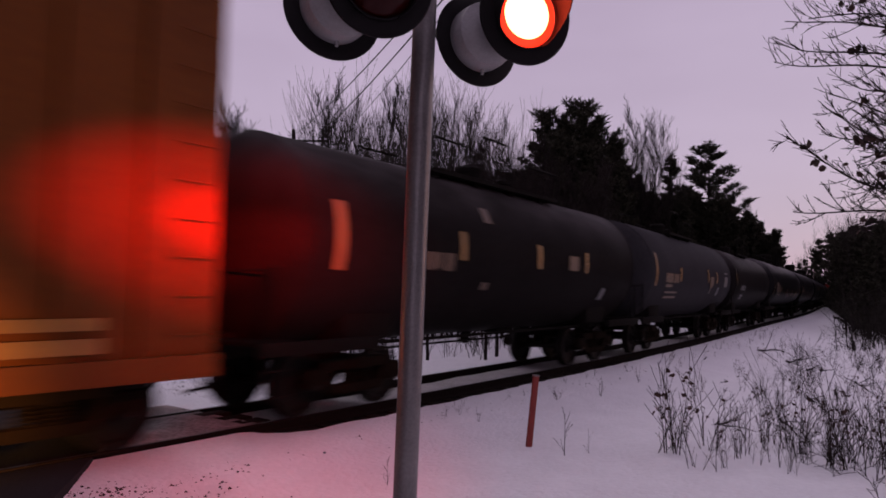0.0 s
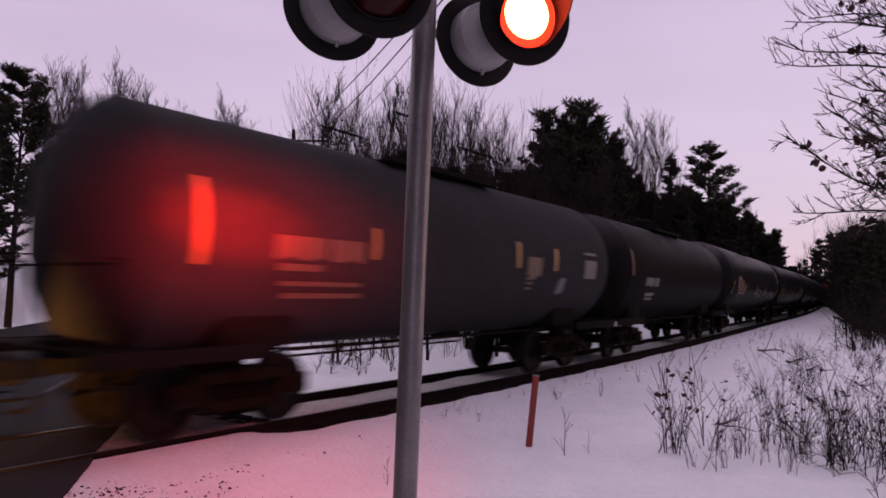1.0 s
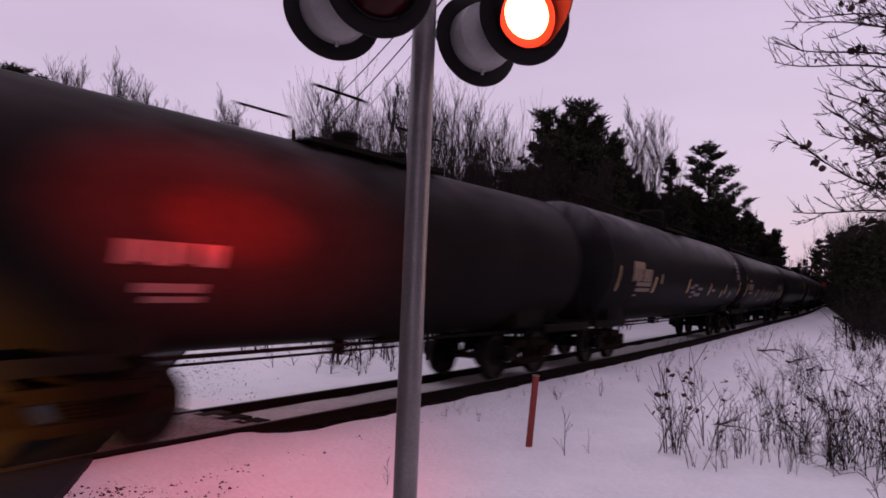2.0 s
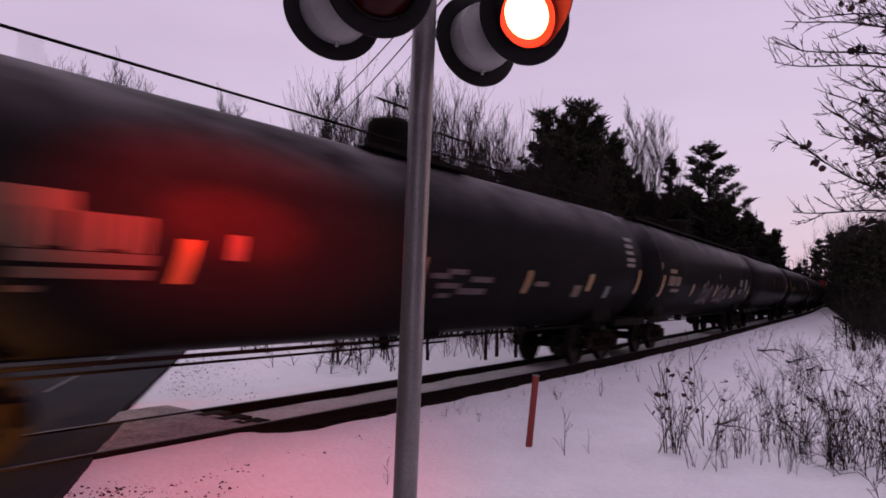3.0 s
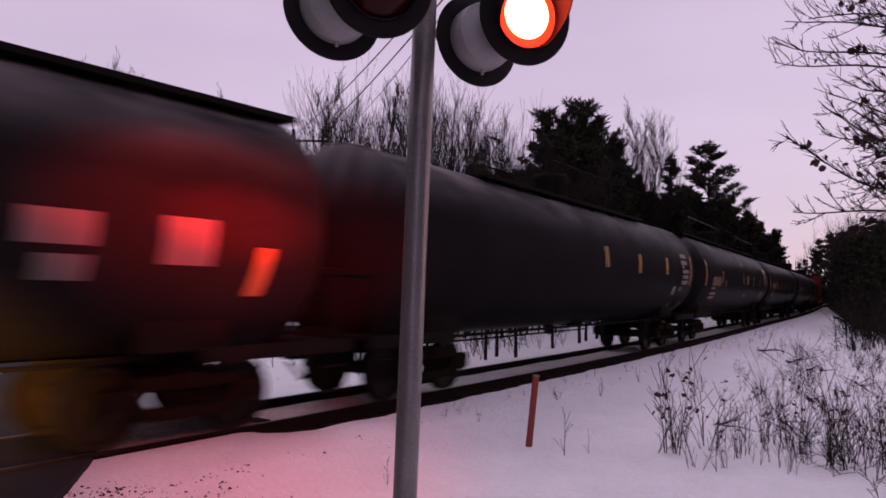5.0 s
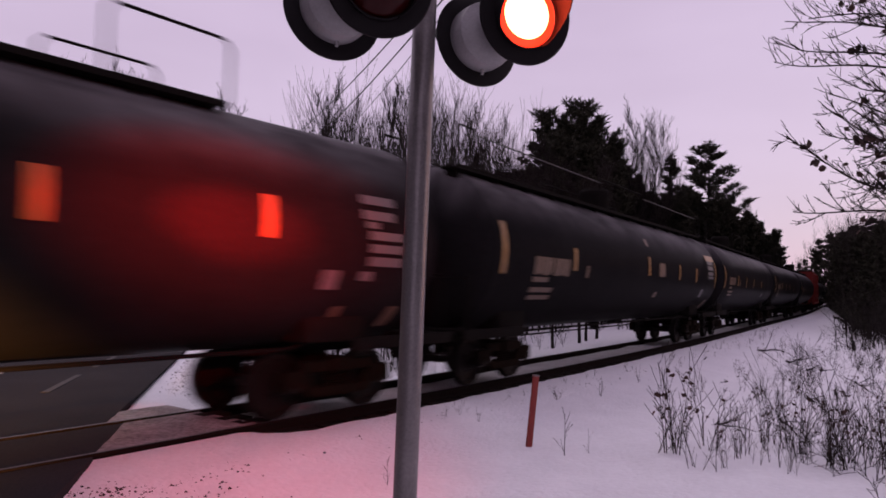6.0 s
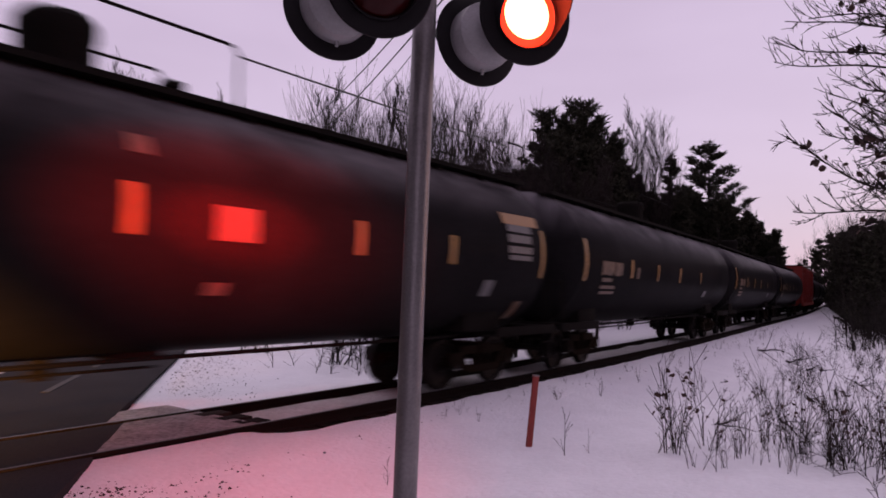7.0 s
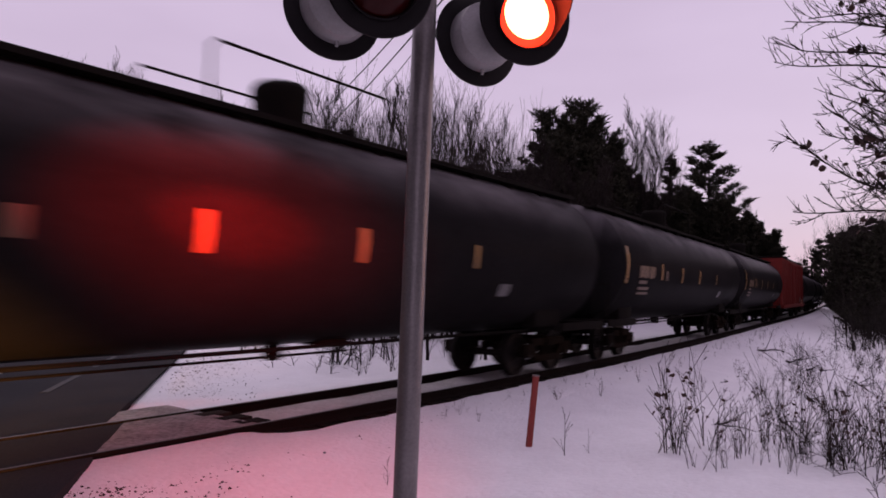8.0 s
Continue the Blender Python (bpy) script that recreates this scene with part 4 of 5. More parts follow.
def pine_tree(height, seed, label, width=0.2, bare=0.25, gap=0.0, n_whorl=9, rise=0.25, needles=12, blade=0.03, clump=0.3, flat=0.4, round_top=0.0):
    """White pine: whorls of limbs that sweep up at their tips and carry close plates of needles."""
    rng = random.Random(seed)
    np.random.seed(seed)
    tree = tagged(new("pine_tree"), label, "pine tree", group="trees along the line")
    trunk, tufts = [], []
    n = 10
    lean = Vector((rng.uniform(-0.02, 0.02), rng.uniform(-0.02, 0.02), 1))
    for i in range(n):
        trunk.append((*(lean * height * (i / n) - Vector((0, 0, 0.3 if i == 0 else 0))), *(lean * height * ((i + 1) / n)), height * 0.014 * (1.05 - i / n), height * 0.014 * (1.05 - (i + 1) / n)))
    for w in range(n_whorl):
        k = (w + 0.5) / n_whorl
        z = height * (bare + (0.97 - bare) * k)
        cone, dome = 1.08 - 0.9 * k, math.sqrt(max(0.05, 1 - (k * 0.9) ** 3))
        span = height * width * (cone * (1 - round_top) + dome * round_top)
        for b in range(rng.randint(4, 6)):
            if rng.random() < gap:
                continue
            a = rng.uniform(0, 6.283)
            L = span * rng.uniform(0.6, 1.15)
            p = lean * (z + rng.uniform(-0.02, 0.02) * height)
            d = Vector((math.cos(a), math.sin(a), rise + rng.uniform(-0.12, 0.12))).normalized()
            steps = max(3, int(L / 0.42))
            for s in range(steps):
                d = (d + Vector((rng.uniform(-0.1, 0.1), rng.uniform(-0.1, 0.1), 0.45 / steps))).normalized()
                q = p + d * L / steps
                f = s / steps
                trunk.append((*p, *q, 0.055 * (1 - 0.8 * f), 0.055 * (0.85 - 0.8 * f)))
                if f > 0.22:
                    out = Vector((-d.y, d.x, 0)) * (0.16 * L * (1.25 - f))
                    for _ in range(3):
                        tufts.append(p + (q - p) * rng.random() + out * rng.uniform(-1, 1) + Vector((0, 0, rng.uniform(0, 0.12))))
                p = q
            tufts += [p, p + d * 0.2]
    if not round_top:
        tufts += [lean * height * (0.94 + 0.012 * i) for i in range(6)]
    mesh_part("trunk", np_mesh("trunk", *prisms(trunk, 5)), BARK, tree)
    c = np.repeat(np.array([tuple(v) for v in tufts]), needles, 0)
    d = np.random.normal(size=c.shape)
    d /= np.linalg.norm(d, axis=1, keepdims=True)
    d[:, 2] = d[:, 2] * flat + 0.25
    pos = c + d * np.random.uniform(0.0, clump * 0.6, (len(c), 1))
    v, f = blades(pos, d, np.random.uniform(0.5, 1.0, (len(c), 1)) * clump, blade)
    mesh_part("crown", np_mesh("crown", v, f), NEEDLE, tree, "dark green needle tufts")
    return tree


def plant(kinds, which, b, depth, top):
    """A copy of a kind, scaled so that its top stands at the sighted slope."""
    src, own = kinds[which]
    x, y = b * depth, depth
    z = float(ground_z(np.array([x]), np.array([y]))[0]) - 0.05
    k = (EYE[2] + top * depth - z) / own if depth > 0 else random.uniform(11, 16) / own
    ob = copy_thing(src, Matrix.Translation((x, y, z)) @ Matrix.Rotation(random.uniform(0, 6.28), 4, "Z"))
    ob.scale = (k, k, k)
    return ob


def woods():
    bare = [(bare_tree(12, 10 + i, "leafless grey-brown tree behind the train", spread=0.26 + 0.03 * (i % 3), limbs=17, start=0.2, levels=4 if i < 3 else 3), 12.0) for i in range(5)]
    pines = [(pine_tree(14, 40, "tall dark green white pine with layered limbs", 0.31, 0.32, 0.05, 11, 0.42, 30, 0.045, 0.45, 0.45), 14.0),
             (pine_tree(14, 41, "dense dark pine with a broad rounded crown", 0.19, 0.12, 0.0, 16, 0.7, 22, 0.055, 0.48, 0.7, 1.0), 14.0),
             (pine_tree(14, 42, "slim dark conifer in the tree line", 0.16, 0.06, 0.0, 15, 0.3, 14, 0.065, 0.42), 14.0),
             (pine_tree(14, 43, "dark conifer deep in the woods", 0.2, 0.03, 0.0, 12, 0.3, 7, 0.15, 0.6), 14.0)]
    # plainer bare trees for the depth of the woods
    bare += [(bare_tree(12, 20 + i, "slender leafless tree deep in the woods", spread=0.34, limbs=9, start=0.2, levels=3), 12.0) for i in range(3)]
    bare += [(bare_tree(12, 30 + i, "slim upright leafless tree in the tree line", spread=0.42, limbs=13, start=0.12, levels=2, thick=0.008), 12.0) for i in range(4)]
    rng = random.Random(5)
    # (kind, which, bearing, depth, slope of its top)
    rows = [("p", 0, -0.63, 30, 0.315), ("p", 2, -0.66, 34, 0.27),
            ("p", 1, 0.163, 50, 0.25), ("p", 1, 0.203, 52, 0.262), ("p", 1, 0.238, 54, 0.225), ("p", 1, 0.175, 47, 0.22), ("p", 1, 0.215, 48, 0.20), ("p", 1, 0.25, 56, 0.18),
            ("b", 1, 0.285, 60, 0.255), ("b", 2, 0.30, 64, 0.235), ("p", 2, 0.331, 66, 0.205), ("p", 0, 0.389, 72, 0.222),
            ("p", 2, 0.355, 70, 0.15), ("p", 2, 0.42, 80, 0.145), ("p", 2, 0.445, 86, 0.125), ("b", 3, 0.455, 84, 0.14), ("p", 2, 0.465, 95, 0.10),
            ("p", 2, 0.48, 105, 0.075), ("p", 2, 0.49, 118, 0.06), ("b", 0, 0.50, 125, 0.06),
            ("b", 0, -0.02, 21, 0.17), ("b", 1, 0.064, 22, 0.2), ("b", 2, 0.08, 23, 0.2), ("b", 3, 0.108, 22.5, 0.2), ("b", 4, 0.162, 27, 0.2), ("b", 0, 0.20, 30, 0.2), ("b", 2, 0.21, 31, 0.18), ("b", 3, 0.225, 33, 0.19)]
    for i in range(9):
        rows.append(("b", i % 5, -0.57 + 0.014 * i + rng.uniform(-0.01, 0.01), 48 + rng.uniform(-6, 6), 0.30 + rng.uniform(-0.03, 0.01)))
    for i in range(9):
        rows.append(("b", i % 5, -0.45 + 0.022 * i, 66 + rng.uniform(-6, 8), 0.255 + rng.uniform(-0.03, 0.01)))
    for i in range(16):
        b = -0.19 + 0.021 * i
        if i % 2:
            rows.append(("b", i % 5, b + rng.uniform(-0.006, 0.006), 36 + 40 * max(0, b) + rng.uniform(-3, 5), 0.305 - 0.45 * max(0.0, b - 0.0) - 0.25 * max(0, -0.13 - b) + rng.uniform(-0.03, 0.01)))
    for i in range(46):
        b = -0.19 + 0.0074 * i + rng.uniform(-0.006, 0.006)
        rows.append(("b", 8 + i % 4, b, 34 + 40 * max(0, b) + rng.uniform(-4, 9), 0.30 - 0.5 * max(0.0, b) - 0.2 * max(0, -0.13 - b) + rng.uniform(-0.06, 0.01)))
    for i in range(22):
        b = -0.02 + 0.024 * i
        rows.append(("p", 3 if i % 3 else 1, b, 46 + 90 * max(0, b - 0.1) + rng.uniform(-3, 6), max(0.05, 0.17 - 0.35 * max(0, b - 0.25)) + rng.uniform(-0.03, 0.02)))
    for i in range(40):
        b = -0.17 + 0.0085 * i + rng.uniform(-0.005, 0.005)
        rows.append(("b", 8 + i % 4, b, 30 + 50 * max(0, b) + rng.uniform(-3, 4), 0.215 - 0.3 * max(0.0, b) + rng.uniform(-0.06, 0.02)))
    # the dark mass of conifers under the tall crowns
    for i in range(110):
        b = 0.10 + 0.0036 * i + rng.uniform(-0.008, 0.008)
        rows.append(("p", 3, b, 46 + 110 * max(0, b - 0.12) + rng.uniform(-3, 8), float(np.interp(b, (0.1, 0.2, 0.3, 0.36, 0.45, 0.49, 0.52), (0.19, 0.195, 0.155, 0.148, 0.124, 0.078, 0.05))) * rng.uniform(0.78, 1.0)))
    # woods along the right of the line, and across its far end
    for i in range(120):
        s = 34 + 1.1 * i + rng.uniform(-1, 1)
        x, y, h = track(s, max(3.4, 5.6 - 0.03 * (s - 34)) + (rng.uniform(0, 2.0) if i % 2 else rng.uniform(1.5, 12)))
        b = x / y
        top = max(0.05, min(0.084, 0.05 + 1.2 * (b - 0.52)) + 0.35 * max(0.0, b - 0.55)) + rng.uniform(-0.02, 0.008)
        if i % 3 == 0:
            rows.append(("b", 8 + i % 4, b, y, top + 0.015))
        else:
            # conifers fill in for bare trees, to make the woods dark and opaque
            rows.append(("p", 3, b, y, top * 0.88))
    # unseen woods added behind the camera, to keep sky light off the train's near sides
    for i in range(84):
        a = radians(181 + 178 * i / 83)
        r = rng.uniform(15, 30)
        x, y = r * math.cos(a), r * math.sin(a)
        if abs((x + 5.5) + 0.277 * (y - 1.0)) > 5.5:
            rows.append((("p" if i % 3 else "b"), 3 if i % 3 else 8 + i % 4, x / y, y, 0.0))
    for i in range(40):
        b = 0.47 + 0.0055 * i
        rows.append(("p" if i % 2 else "b", 3 if i % 2 else 5 + i % 3, b, 165 + rng.uniform(0, 40), max(0.05, min(0.084, 0.05 + 1.2 * (b - 0.52)) + 0.35 * max(0.0, b - 0.55)) + rng.uniform(-0.015, 0.005)))
    for kind, which, b, depth, top in rows:
        plant(bare if kind == "b" else pines, which, b, depth, top)
    for ob, _ in bare + pines:
        for o in (*ob.children_recursive, ob):
            bpy.data.objects.remove(o)



def twig_mesh(starts, seed, levels=3, sag=0.0, wander=0.22, kids=3, spread=0.8):
    """Twigs and leaf places from (point, direction, length, radius)."""
    rng = random.Random(seed)
    segs, tips = [], []

    def go(p, d, length, r, level):
        n = 7 if level == 0 else 4
        for i in range(n):
            d = (d + Vector((rng.uniform(-wander, wander), rng.uniform(-wander, wander), rng.uniform(-wander, wander) - sag))).normalized()
            q = p + d * length / n
            r1 = max(r * 0.78, 0.0032)
            segs.append((*p, *q, r, r1))
            if level < levels:
                for _ in range(rng.randint(0, 2) if level else kids):
                    side = Vector((rng.uniform(-1, 1), rng.uniform(-1, 1), rng.uniform(-0.7, 0.9))).normalized()
                    go(p + (q - p) * rng.random(), (d * 0.8 + side * spread).normalized(), length * rng.uniform(0.25, 0.5), max(r1 * 0.55, 0.003), level + 1)
            p, r = q, r1
        tips.append(p)

    for p, d, length, r in starts:
        go(Vector(p), Vector(d).normalized(), length, r, 0)
    return segs, tips


def leaf_mesh(points, rng, size):
    vs, fs = [], []
    for p in points:
        for _ in range(rng.randint(1, 4)):
            m = Matrix.Translation(p + Vector((rng.gauss(0, 0.04), rng.gauss(0, 0.04), rng.gauss(-0.05, 0.04)))) @ Euler((rng.uniform(0, 6), rng.uniform(0, 6), rng.uniform(0, 6))).to_matrix().to_4x4()
            k = size * rng.uniform(0.6, 1.2)
            b = len(vs)
            for x, y, z in ((0, 0, 0), (0.35, 0.3, 0.12), (0.3, 0.75, 0.2), (0, 1.1, 0.05), (-0.3, 0.7, 0.2), (-0.35, 0.3, 0.12)):
                vs.append(m @ Vector((x * k, y * k, z * k)))
            fs += [(b, b + 1, b + 2, b + 3), (b, b + 3, b + 4, b + 5)]
    return pydata("leaves", vs, fs)


def oak_limb(rng, start, reach, droop, lift, segs, tips):
    """A limb that runs out level, sags and turns up at its tip, with short forward twigs."""
    n = 14
    p, r = Vector(start), 0.027
    wave = rng.uniform(0, 6)
    for i in range(n):
        f = i / n
        slope = droop * (1 - f) + lift * f ** 2 + 0.16 * math.sin(wave + 7 * f)
        d = Vector((-1, 0.25 * math.sin(wave + 4 * f), slope)).normalized()
        q = p + d * reach / n
        r1 = max(0.0042, r * 0.9)
        segs.append((*p, *q, r, r1))
        for k in range(3 if f < 0.6 else 2):
            if rng.random() < 0.25:
                continue
            up = rng.choice((1, 1, 1, -1)) * rng.uniform(0.35, 1.1)
            e = Vector((-1, rng.uniform(-0.5, 0.5), up)).normalized()
            t, length, rr = p + (q - p) * rng.random(), rng.uniform(0.14, 0.62) * (1.15 - 0.6 * f), r1 * 0.6
            for j in range(4):
                e = (e + Vector((rng.uniform(-0.2, 0.2), rng.uniform(-0.2, 0.2), rng.uniform(-0.1, 0.25)))).normalized()
                u = t + e * length / 4
                segs.append((*t, *u, max(rr, 0.0045), max(rr * 0.8, 0.004)))
                for _ in range(rng.randint(0, 2)):
                    g = (e + Vector((rng.uniform(-0.7, 0.7), rng.uniform(-0.7, 0.7), rng.uniform(-0.5, 0.8)))).normalized()
                    segs.append((*t, *(t + g * rng.uniform(0.05, 0.18)), 0.004, 0.003))
                t, rr = u, rr * 0.8
            tips.append(t)
        p, r = q, r1
    tips.append(p)


def oak():
    """The near oak, just outside the view, whose limbs reach in."""
    rng = random.Random(8)
    tree = tagged(new("oak_tree"), "near oak with bare twigs and a few dry brown leaves", "tree")
    x, y = 6.25, 8.0
    z0 = float(ground_z(np.array([x]), np.array([y]))[0])
    trunk = [(x, y, z0 - 0.2, x + 0.1, y, 2.4, 0.16, 0.13), (x + 0.1, y, 2.4, x, y + 0.1, 5.0, 0.13, 0.09), (x, y + 0.1, 5.0, x + 0.1, y, 8.0, 0.09, 0.03)]
    mesh_part("trunk", np_mesh("trunk", *prisms(trunk, 10)), BARK, tree, smooth=True)
    segs, tips = [], []
    for height, reach, droop, lift in ((2.75, 2.15, 0.0, 0.15), (3.0, 1.3, 0.15, 0.1), (3.2, 2.5, -0.05, 0.85), (3.3, 1.55, 0.0, 0.7), (3.62, 2.15, 0.0, 0.6), (3.85, 1.4, 0.1, 0.4),
                                       (4.0, 1.7, 0.05, 0.55), (4.3, 1.25, 0.1, 0.3), (4.45, 2.25, 0.1, 0.25), (4.62, 2.15, 0.1, 0.35), (4.95, 2.2, 0.05, 0.3), (5.25, 1.8, 0.0, 0.1), (5.4, 2.0, -0.05, 0.2),
                                       (2.9, 1.25, 0.1, 0.2), (3.1, 1.45, 0.1, 0.5), (3.45, 1.3, 0.2, 0.3), (3.7, 1.6, -0.05, 0.5), (4.15, 1.35, -0.1, 0.4), (4.8, 1.5, 0.0, 0.4)):
        oak_limb(rng, (x, y + rng.uniform(-0.3, 0.3), height), reach, droop, lift, segs, tips)
    mesh_part("crown", np_mesh("crown", *prisms(segs, 4)), BARK, tree)
    tips = [p for p in tips if rng.random() < 0.11]
    mesh_part("leaf", leaf_mesh(tips, rng, 0.11), DRYLEAF, tree, "curled dry brown oak leaves")["kind"] = "stuff"


def weeds():
    """Dead stalks standing in the snow."""
    rng = random.Random(31)
    kinds = []
    for k in range(7):
        w = tagged(new("dead_weed"), "leafless brown weed stalks standing in the snow", "weed", group="weeds in the snow")
        starts = []
        for i in range(rng.randint(2, 5) if k else 1):
            a, tilt = rng.uniform(0, 6.28), rng.uniform(0.03, 0.45)
            starts.append(((rng.gauss(0, 0.06), rng.gauss(0, 0.06), -0.05), (tilt * math.cos(a), tilt * math.sin(a), 1), rng.uniform(0.55, 1.15), 0.0085))
        segs, _ = twig_mesh(starts, 60 + k, 1, 0.0, 0.06, 1, 0.5)
        tagged(mesh_part("stem", np_mesh("stem", *prisms(segs, 3)), WEED, w), kind="stuff")
        if k in (2, 4, 5):
            heads = [Vector(g[3:6]) for g in segs if g[5] > 0.45][::6]
            mesh_part("seed_head", leaf_mesh(heads[:5], rng, 0.06), DRYLEAF, w, "dark withered seed heads")["kind"] = "stuff"
        kinds.append(w)
    spots = [(0.172, 9.4, 0.95, 0), (0.21, 9.6, 0.5, 0), (-0.075, 7.9, 0.5, 0), (0.338, 9.3, 1.25, 2), (0.332, 9.35, 1.1, 1), (0.345, 9.2, 1.2, 4), (0.385, 9.6, 1.1, 5)]
    # a stand of weeds along the foot of the bank, thicker away from the line
    while len(spots) < 60:
        b, d = rng.uniform(0.34, 0.66), rng.uniform(8.4, 10.6)
        if rng.random() < 0.35 + 1.6 * (b - 0.34):
            spots.append((b, d, rng.uniform(0.45, 1.1), rng.randrange(7)))
    # thin growth up the bank
    while len(spots) < 175:
        b, d = rng.uniform(0.33, 0.64), rng.uniform(11, 30)
        a, off = beside([b * d], [d])
        if off[0] > 3.4 and rng.random() < 0.2 + 2.2 * (b - 0.33):
            spots.append((b, d, rng.uniform(0.2, 0.7), rng.randrange(7)))
    while len(spots) < 270:
        s, o = rng.uniform(-3, 40), rng.uniform(1.5, 2.6)
        x, y, h = track(s, o)
        spots.append((x / y, y, rng.uniform(0.1, 0.3), rng.randrange(7)))
    for b, d, k, which in spots:
        z = float(ground_z(np.array([b * d]), np.array([d]))[0])
        c = copy_thing(kinds[which], Matrix.Translation((b * d, d, z)) @ Matrix.Rotation(rng.uniform(0, 6.28), 4, "Z"))
        c.scale = (k, k, k)
    # fallen boughs on the bank
    for b, d, L, turn in ((0.50, 25.0, 4.2, -1.95), (0.53, 22.0, 4.0, -1.95), (0.40, 11.4, 1.7, -1.76), (0.49, 11.6, 1.5, -1.8), (0.53, 14.5, 2.2, -1.85), (0.57, 16.5, 2.6, -1.9), (0.46, 27.0, 4.4, -1.9), (0.55, 22.0, 4.0, -2.0), (0.60, 19.0, 3.4, -2.0), (0.415, 17.0, 0.5, -2.3)):
        w = tagged(new("fallen_branch"), "bare branch fallen across the snowy bank", "branch")
        segs, tips = twig_mesh([((0, 0, 0.1), (1, 0, 0.02), L, 0.018 + 0.006 * L)], int(b * 1000), 1, 0.0, 0.1, 1, 0.35)
        mesh_part("bough", np_mesh("bough", *prisms(segs, 4)), BARK, w)
        z = float(ground_z(np.array([b * d]), np.array([d]))[0])
        w.matrix_basis = Matrix.Translation((b * d, d, z + 0.02)) @ Matrix.Rotation(turn, 4, "Z")
    for w in kinds:
        for o in (*w.children_recursive, w):
            bpy.data.objects.remove(o)


def thicket():
    """Brush at the wood's edge beyond the track and on the right."""
    rng = random.Random(77)
    starts = []
    for i in range(620):
        s = rng.uniform(3, 120)
        if i % 3 == 0:
            x, y, h = track(s, -rng.uniform(5.5, 13))
        else:
            s = rng.uniform(24, 130)
            x, y, h = track(s, max(3.3, 5.6 - 0.03 * (s - 34)) + rng.uniform(0, 4))
        z = float(ground_z(np.array([x]), np.array([y]))[0])
        for k in range(2):
            starts.append(((x + rng.gauss(0, 0.3), y + rng.gauss(0, 0.3), z - 0.1), (rng.gauss(0, 0.22), rng.gauss(0, 0.22), 1), rng.uniform(1.0, 3.2), 0.03))
    # tangled dry growth on the bank near the oak
    for i in range(150):
        b, d = (rng.uniform(0.50, 0.76), rng.uniform(6.3, 9.5)) if i % 3 else (rng.uniform(0.50, 0.72), rng.uniform(12, 27))
        if i % 3 and b < 0.50 + 0.07 * (9.3 - d):
            continue
        z = float(ground_z(np.array([b * d]), np.array([d]))[0])
        starts.append(((b * d, d, z - 0.05), (rng.gauss(0, 0.45), rng.gauss(0, 0.45), 1), rng.uniform(0.25, 0.7) * (1 if i % 3 else 1.8), 0.005))
    for i in range(70):
        s = rng.uniform(1.0, 16)
        x, y, h = track(s, -rng.uniform(3.4, 6.5))
        z = float(ground_z(np.array([x]), np.array([y]))[0])
        starts.append(((x, y, z - 0.1), (rng.gauss(0, 0.12), rng.gauss(0, 0.12), 1), rng.uniform(0.8, 2.2), 0.014))
    segs, tips = twig_mesh(starts, 3, 1, 0.0, 0.12, 2)
    ob = mesh_part("brush", np_mesh("brush", *prisms(segs, 3)), BRUSH, None)
    tagged(ob, "leafless brush along the edge of the woods", "brush", kind="stuff")


def roadside():
    # red marker post
    post = tagged(new("marker_post"), "leaning red-painted wooden marker post in the snow", "marker post")
    bm = bmesh.new()
    add_box(bm, 0, 0, 0.5, 0.085, 0.05, 1.16, 0.008)
    part("stake", bm, POSTRED, post)
    bm = bmesh.new()
    add_box(bm, 0, 0, 1.086, 0.1, 0.065, 0.022, 0.006)
    part("cap", bm, GALV, post, "snow-dusted metal cap")
    post.matrix_basis = Matrix.Translation((1.26, 9.88, -0.45)) @ Euler((0.0, radians(6.0), radians(20))).to_matrix().to_4x4()
    # utility pole beyond the track, wires to one behind the camera
    far = tagged(new("utility_pole"), "weathered wooden utility pole carrying three wires", "utility pole")
    bm = bmesh.new()
    z0 = float(ground_z(np.array([-9.4]), np.array([42.0]))[0])
    add_tube(bm, (-9.42, 42, z0 - 0.3), (-9.4, 42, 11.6), 0.15, 0.11, sides=12)
    part("shaft", bm, BARK, far)
    bm = bmesh.new()
    add_box(bm, -8.6, 42, 10.9, 2.6, 0.1, 0.12, 0.01)
    part("crossarm", bm, BARK, far)
    near = copy_thing(far, Matrix.Translation((16.2, -44.0, -0.5)))
    for (x0, z0), (x1, z1), r in (((-9.3, 11.3), (-1.197, 9.78), 0.022), ((-8.3, 11.0), (-1.185, 9.18), 0.022), ((-6.9, 11.0), (-1.173, 8.61), 0.012)):
        bm = bmesh.new()
        pts = []
        for i in range(25):
            t = i / 24 * 2.0
            y = 42 - 22 * t
            pts.append((x0 + (x1 - x0) * t, y, z0 + (z1 - z0) * t + 0.9 * t * (t - 1)))
        add_path(bm, pts, r, 5)
        tagged(part("power_line", bm, WIRE, None), "black overhead wire strung between poles", "power line")


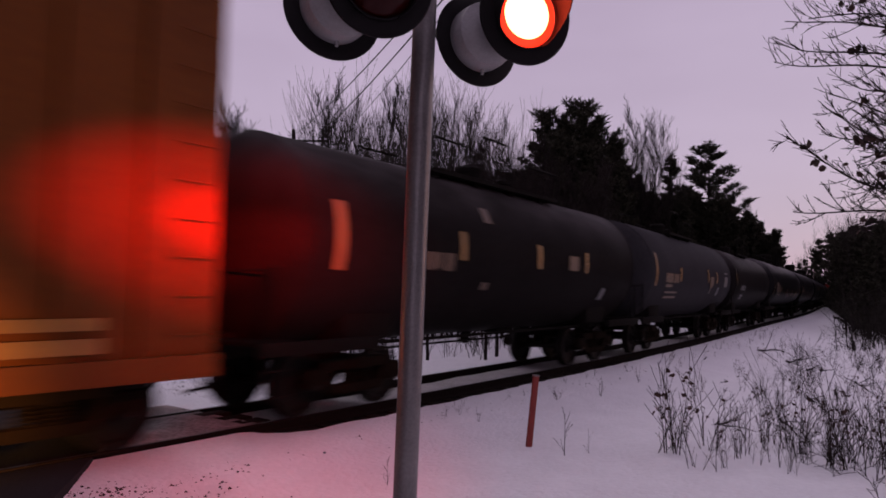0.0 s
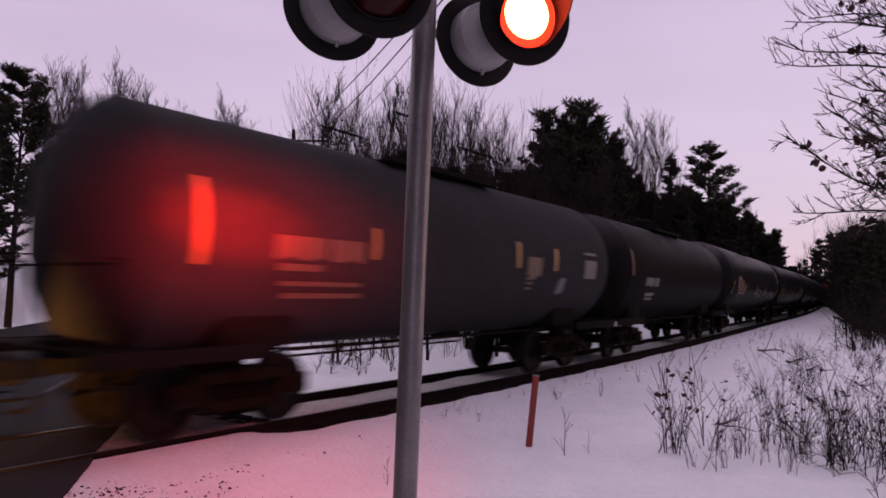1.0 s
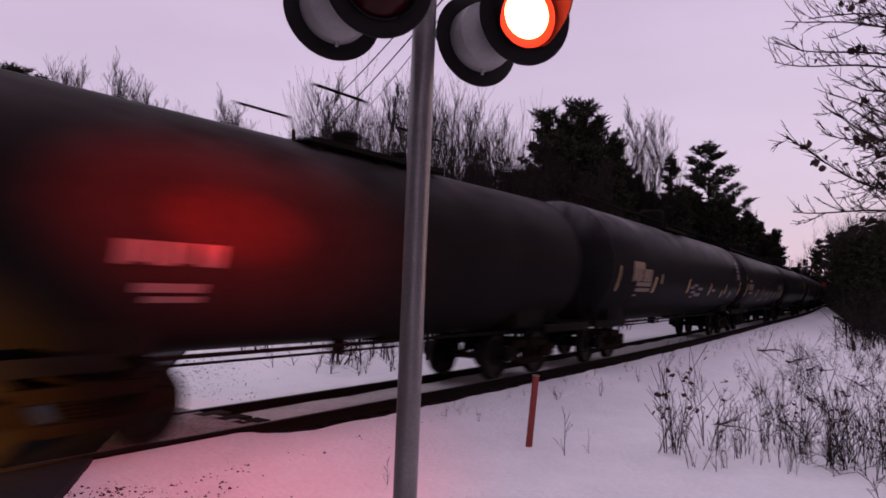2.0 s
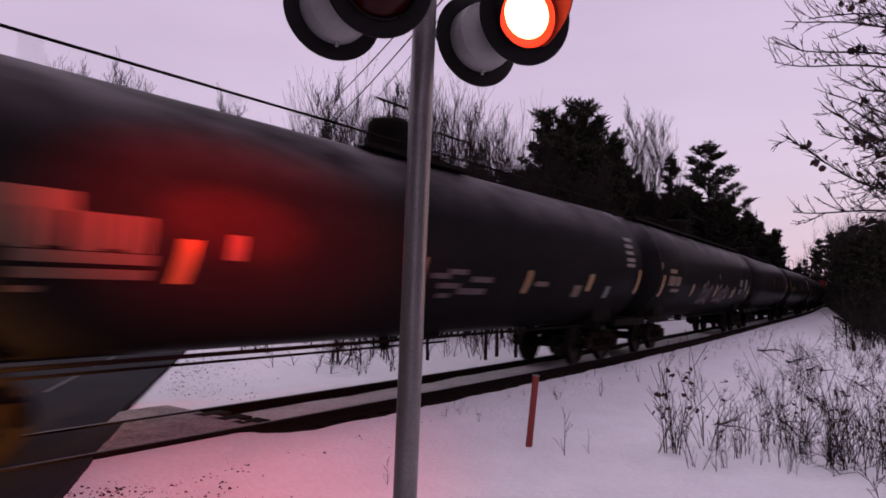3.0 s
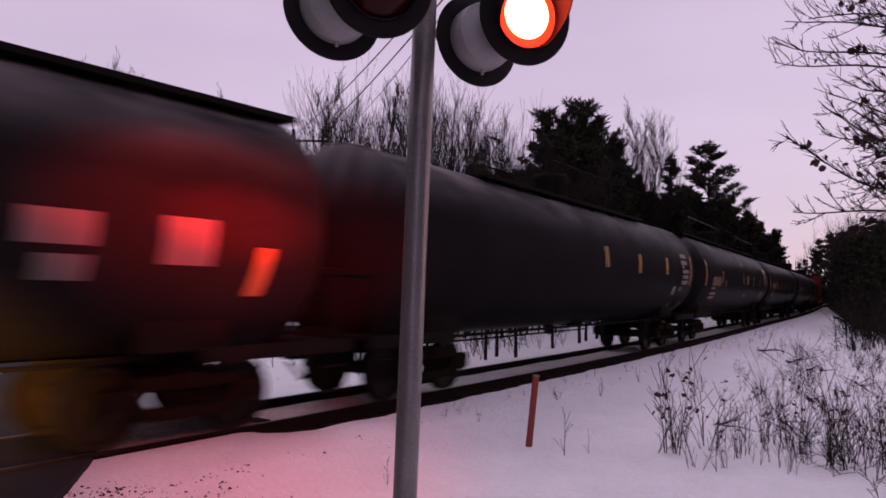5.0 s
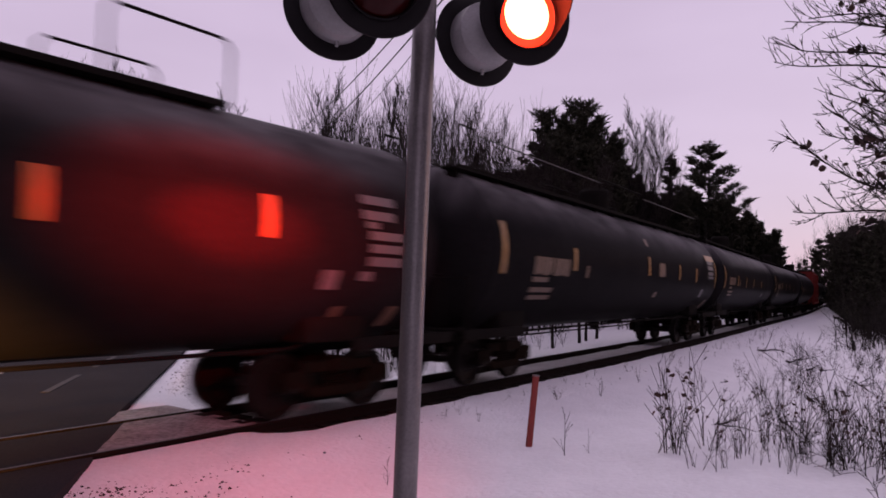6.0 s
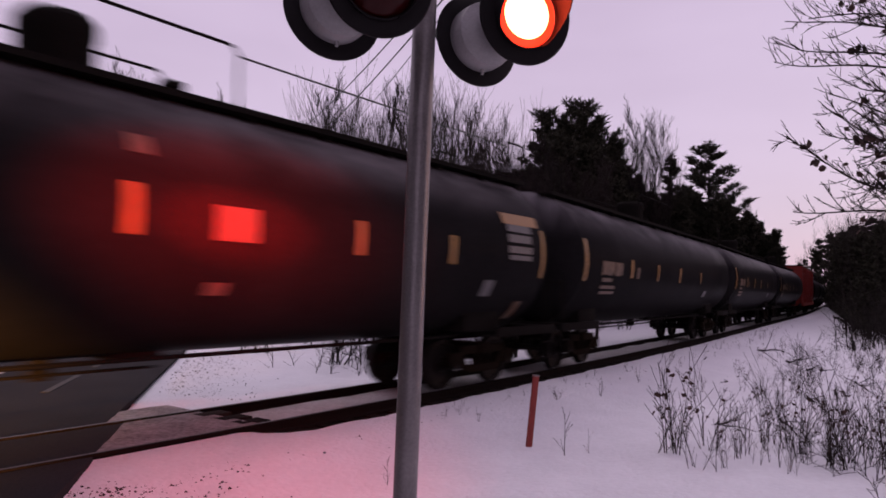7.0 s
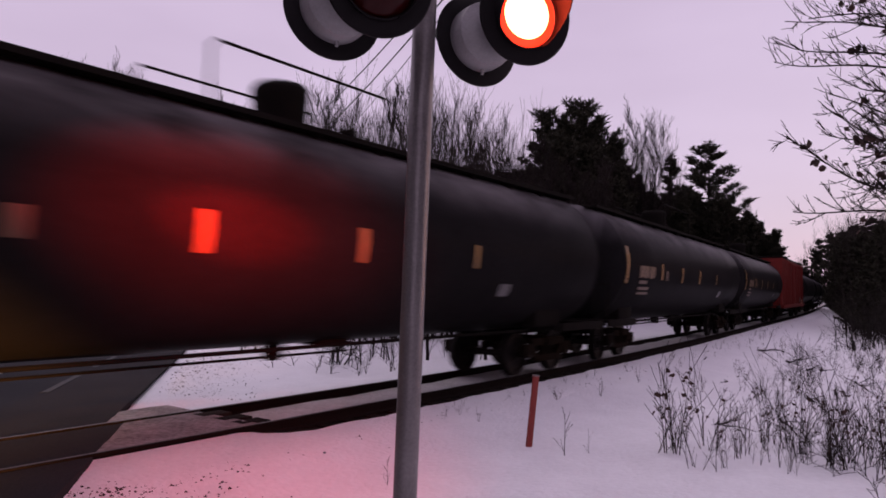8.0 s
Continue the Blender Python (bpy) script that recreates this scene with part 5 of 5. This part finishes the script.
def road_grit():
    """Dirt and grit thrown on the snow beside the road."""
    rng = random.Random(12)
    vs, fs = [], []
    for i in range(5000):
        if i >= 4200:
            x, y = road_xy(rng.uniform(6.5, 15), -abs(rng.gauss(0, 0.8)) - 0.05)
        elif i < 2600:
            x, y = road_xy(rng.uniform(-2.5, 3.4), -abs(rng.gauss(0, 0.7)) + 0.1)
        else:
            x, y, _ = track(rng.uniform(-7, 34), 0.95 + abs(rng.gauss(0, 0.55)))
        z = float(ground_z(np.array([x]), np.array([y]))[0]) + 0.022
        k, q = rng.choice((1, 1, 1, 1, 2)) * rng.uniform(0.004, 0.016), rng.uniform(0, 6)
        b = len(vs)
        for dx, dy, dz in ((1, 0, -0.1), (-0.5, 0.9, -0.1), (-0.5, -0.8, -0.1), (0.1, 0.1, 0.7)):
            vs.append((x + k * (dx * math.cos(q) - dy * math.sin(q)), y + k * (dx * math.sin(q) + dy * math.cos(q)), z + k * dz))
        fs += [(b, b + 1, b + 3), (b + 1, b + 2, b + 3), (b + 2, b, b + 3)]
    tagged(mesh_part("road_grit", pydata("road_grit", vs, fs), STONE, None), "dark grit scattered on the snow beside the road", "grit", kind="stuff")


woods()
road_grit()
oak()
weeds()
thicket()
roadside()



def motions():
    times = [i * 0.2 for i in range(41)]
    for car, u, base in CARS:
        walk(car, [(t, car_pose(u - SPEED * t, base)) for t in times])
    # wheels roll
    for w in WHEELSETS:
        x, z = w.matrix_basis.translation.x, 0.46
        walk(w, [(i / 30, pose(x, 0, z, 0, -math.degrees(SPEED / 30 / 0.46) * i, 0)) for i in range(0, 241)])
    # lanterns turn in alternation, in place of flashing
    for rotor, side in LANTERNS:
        lit = side > 0
        rows = [(0.0, pose(0, 0, 0, 0 if lit else 180, 0, 0))]
        a = 0 if lit else 180
        for k in range(16):
            t = round((0.36 + 0.4915 * k) * 30) / 30
            rows += [(t - 1 / 30, pose(0, 0, 0, a, 0, 0)), (t, pose(0, 0, 0, a + 60, 0, 0)), (t + 1 / 30, pose(0, 0, 0, a + 120, 0, 0)), (t + 2 / 30, pose(0, 0, 0, a + 180, 0, 0))]
            a += 180
        rows.append((8.0, pose(0, 0, 0, a, 0, 0)))
        walk(rotor, rows)



motions()
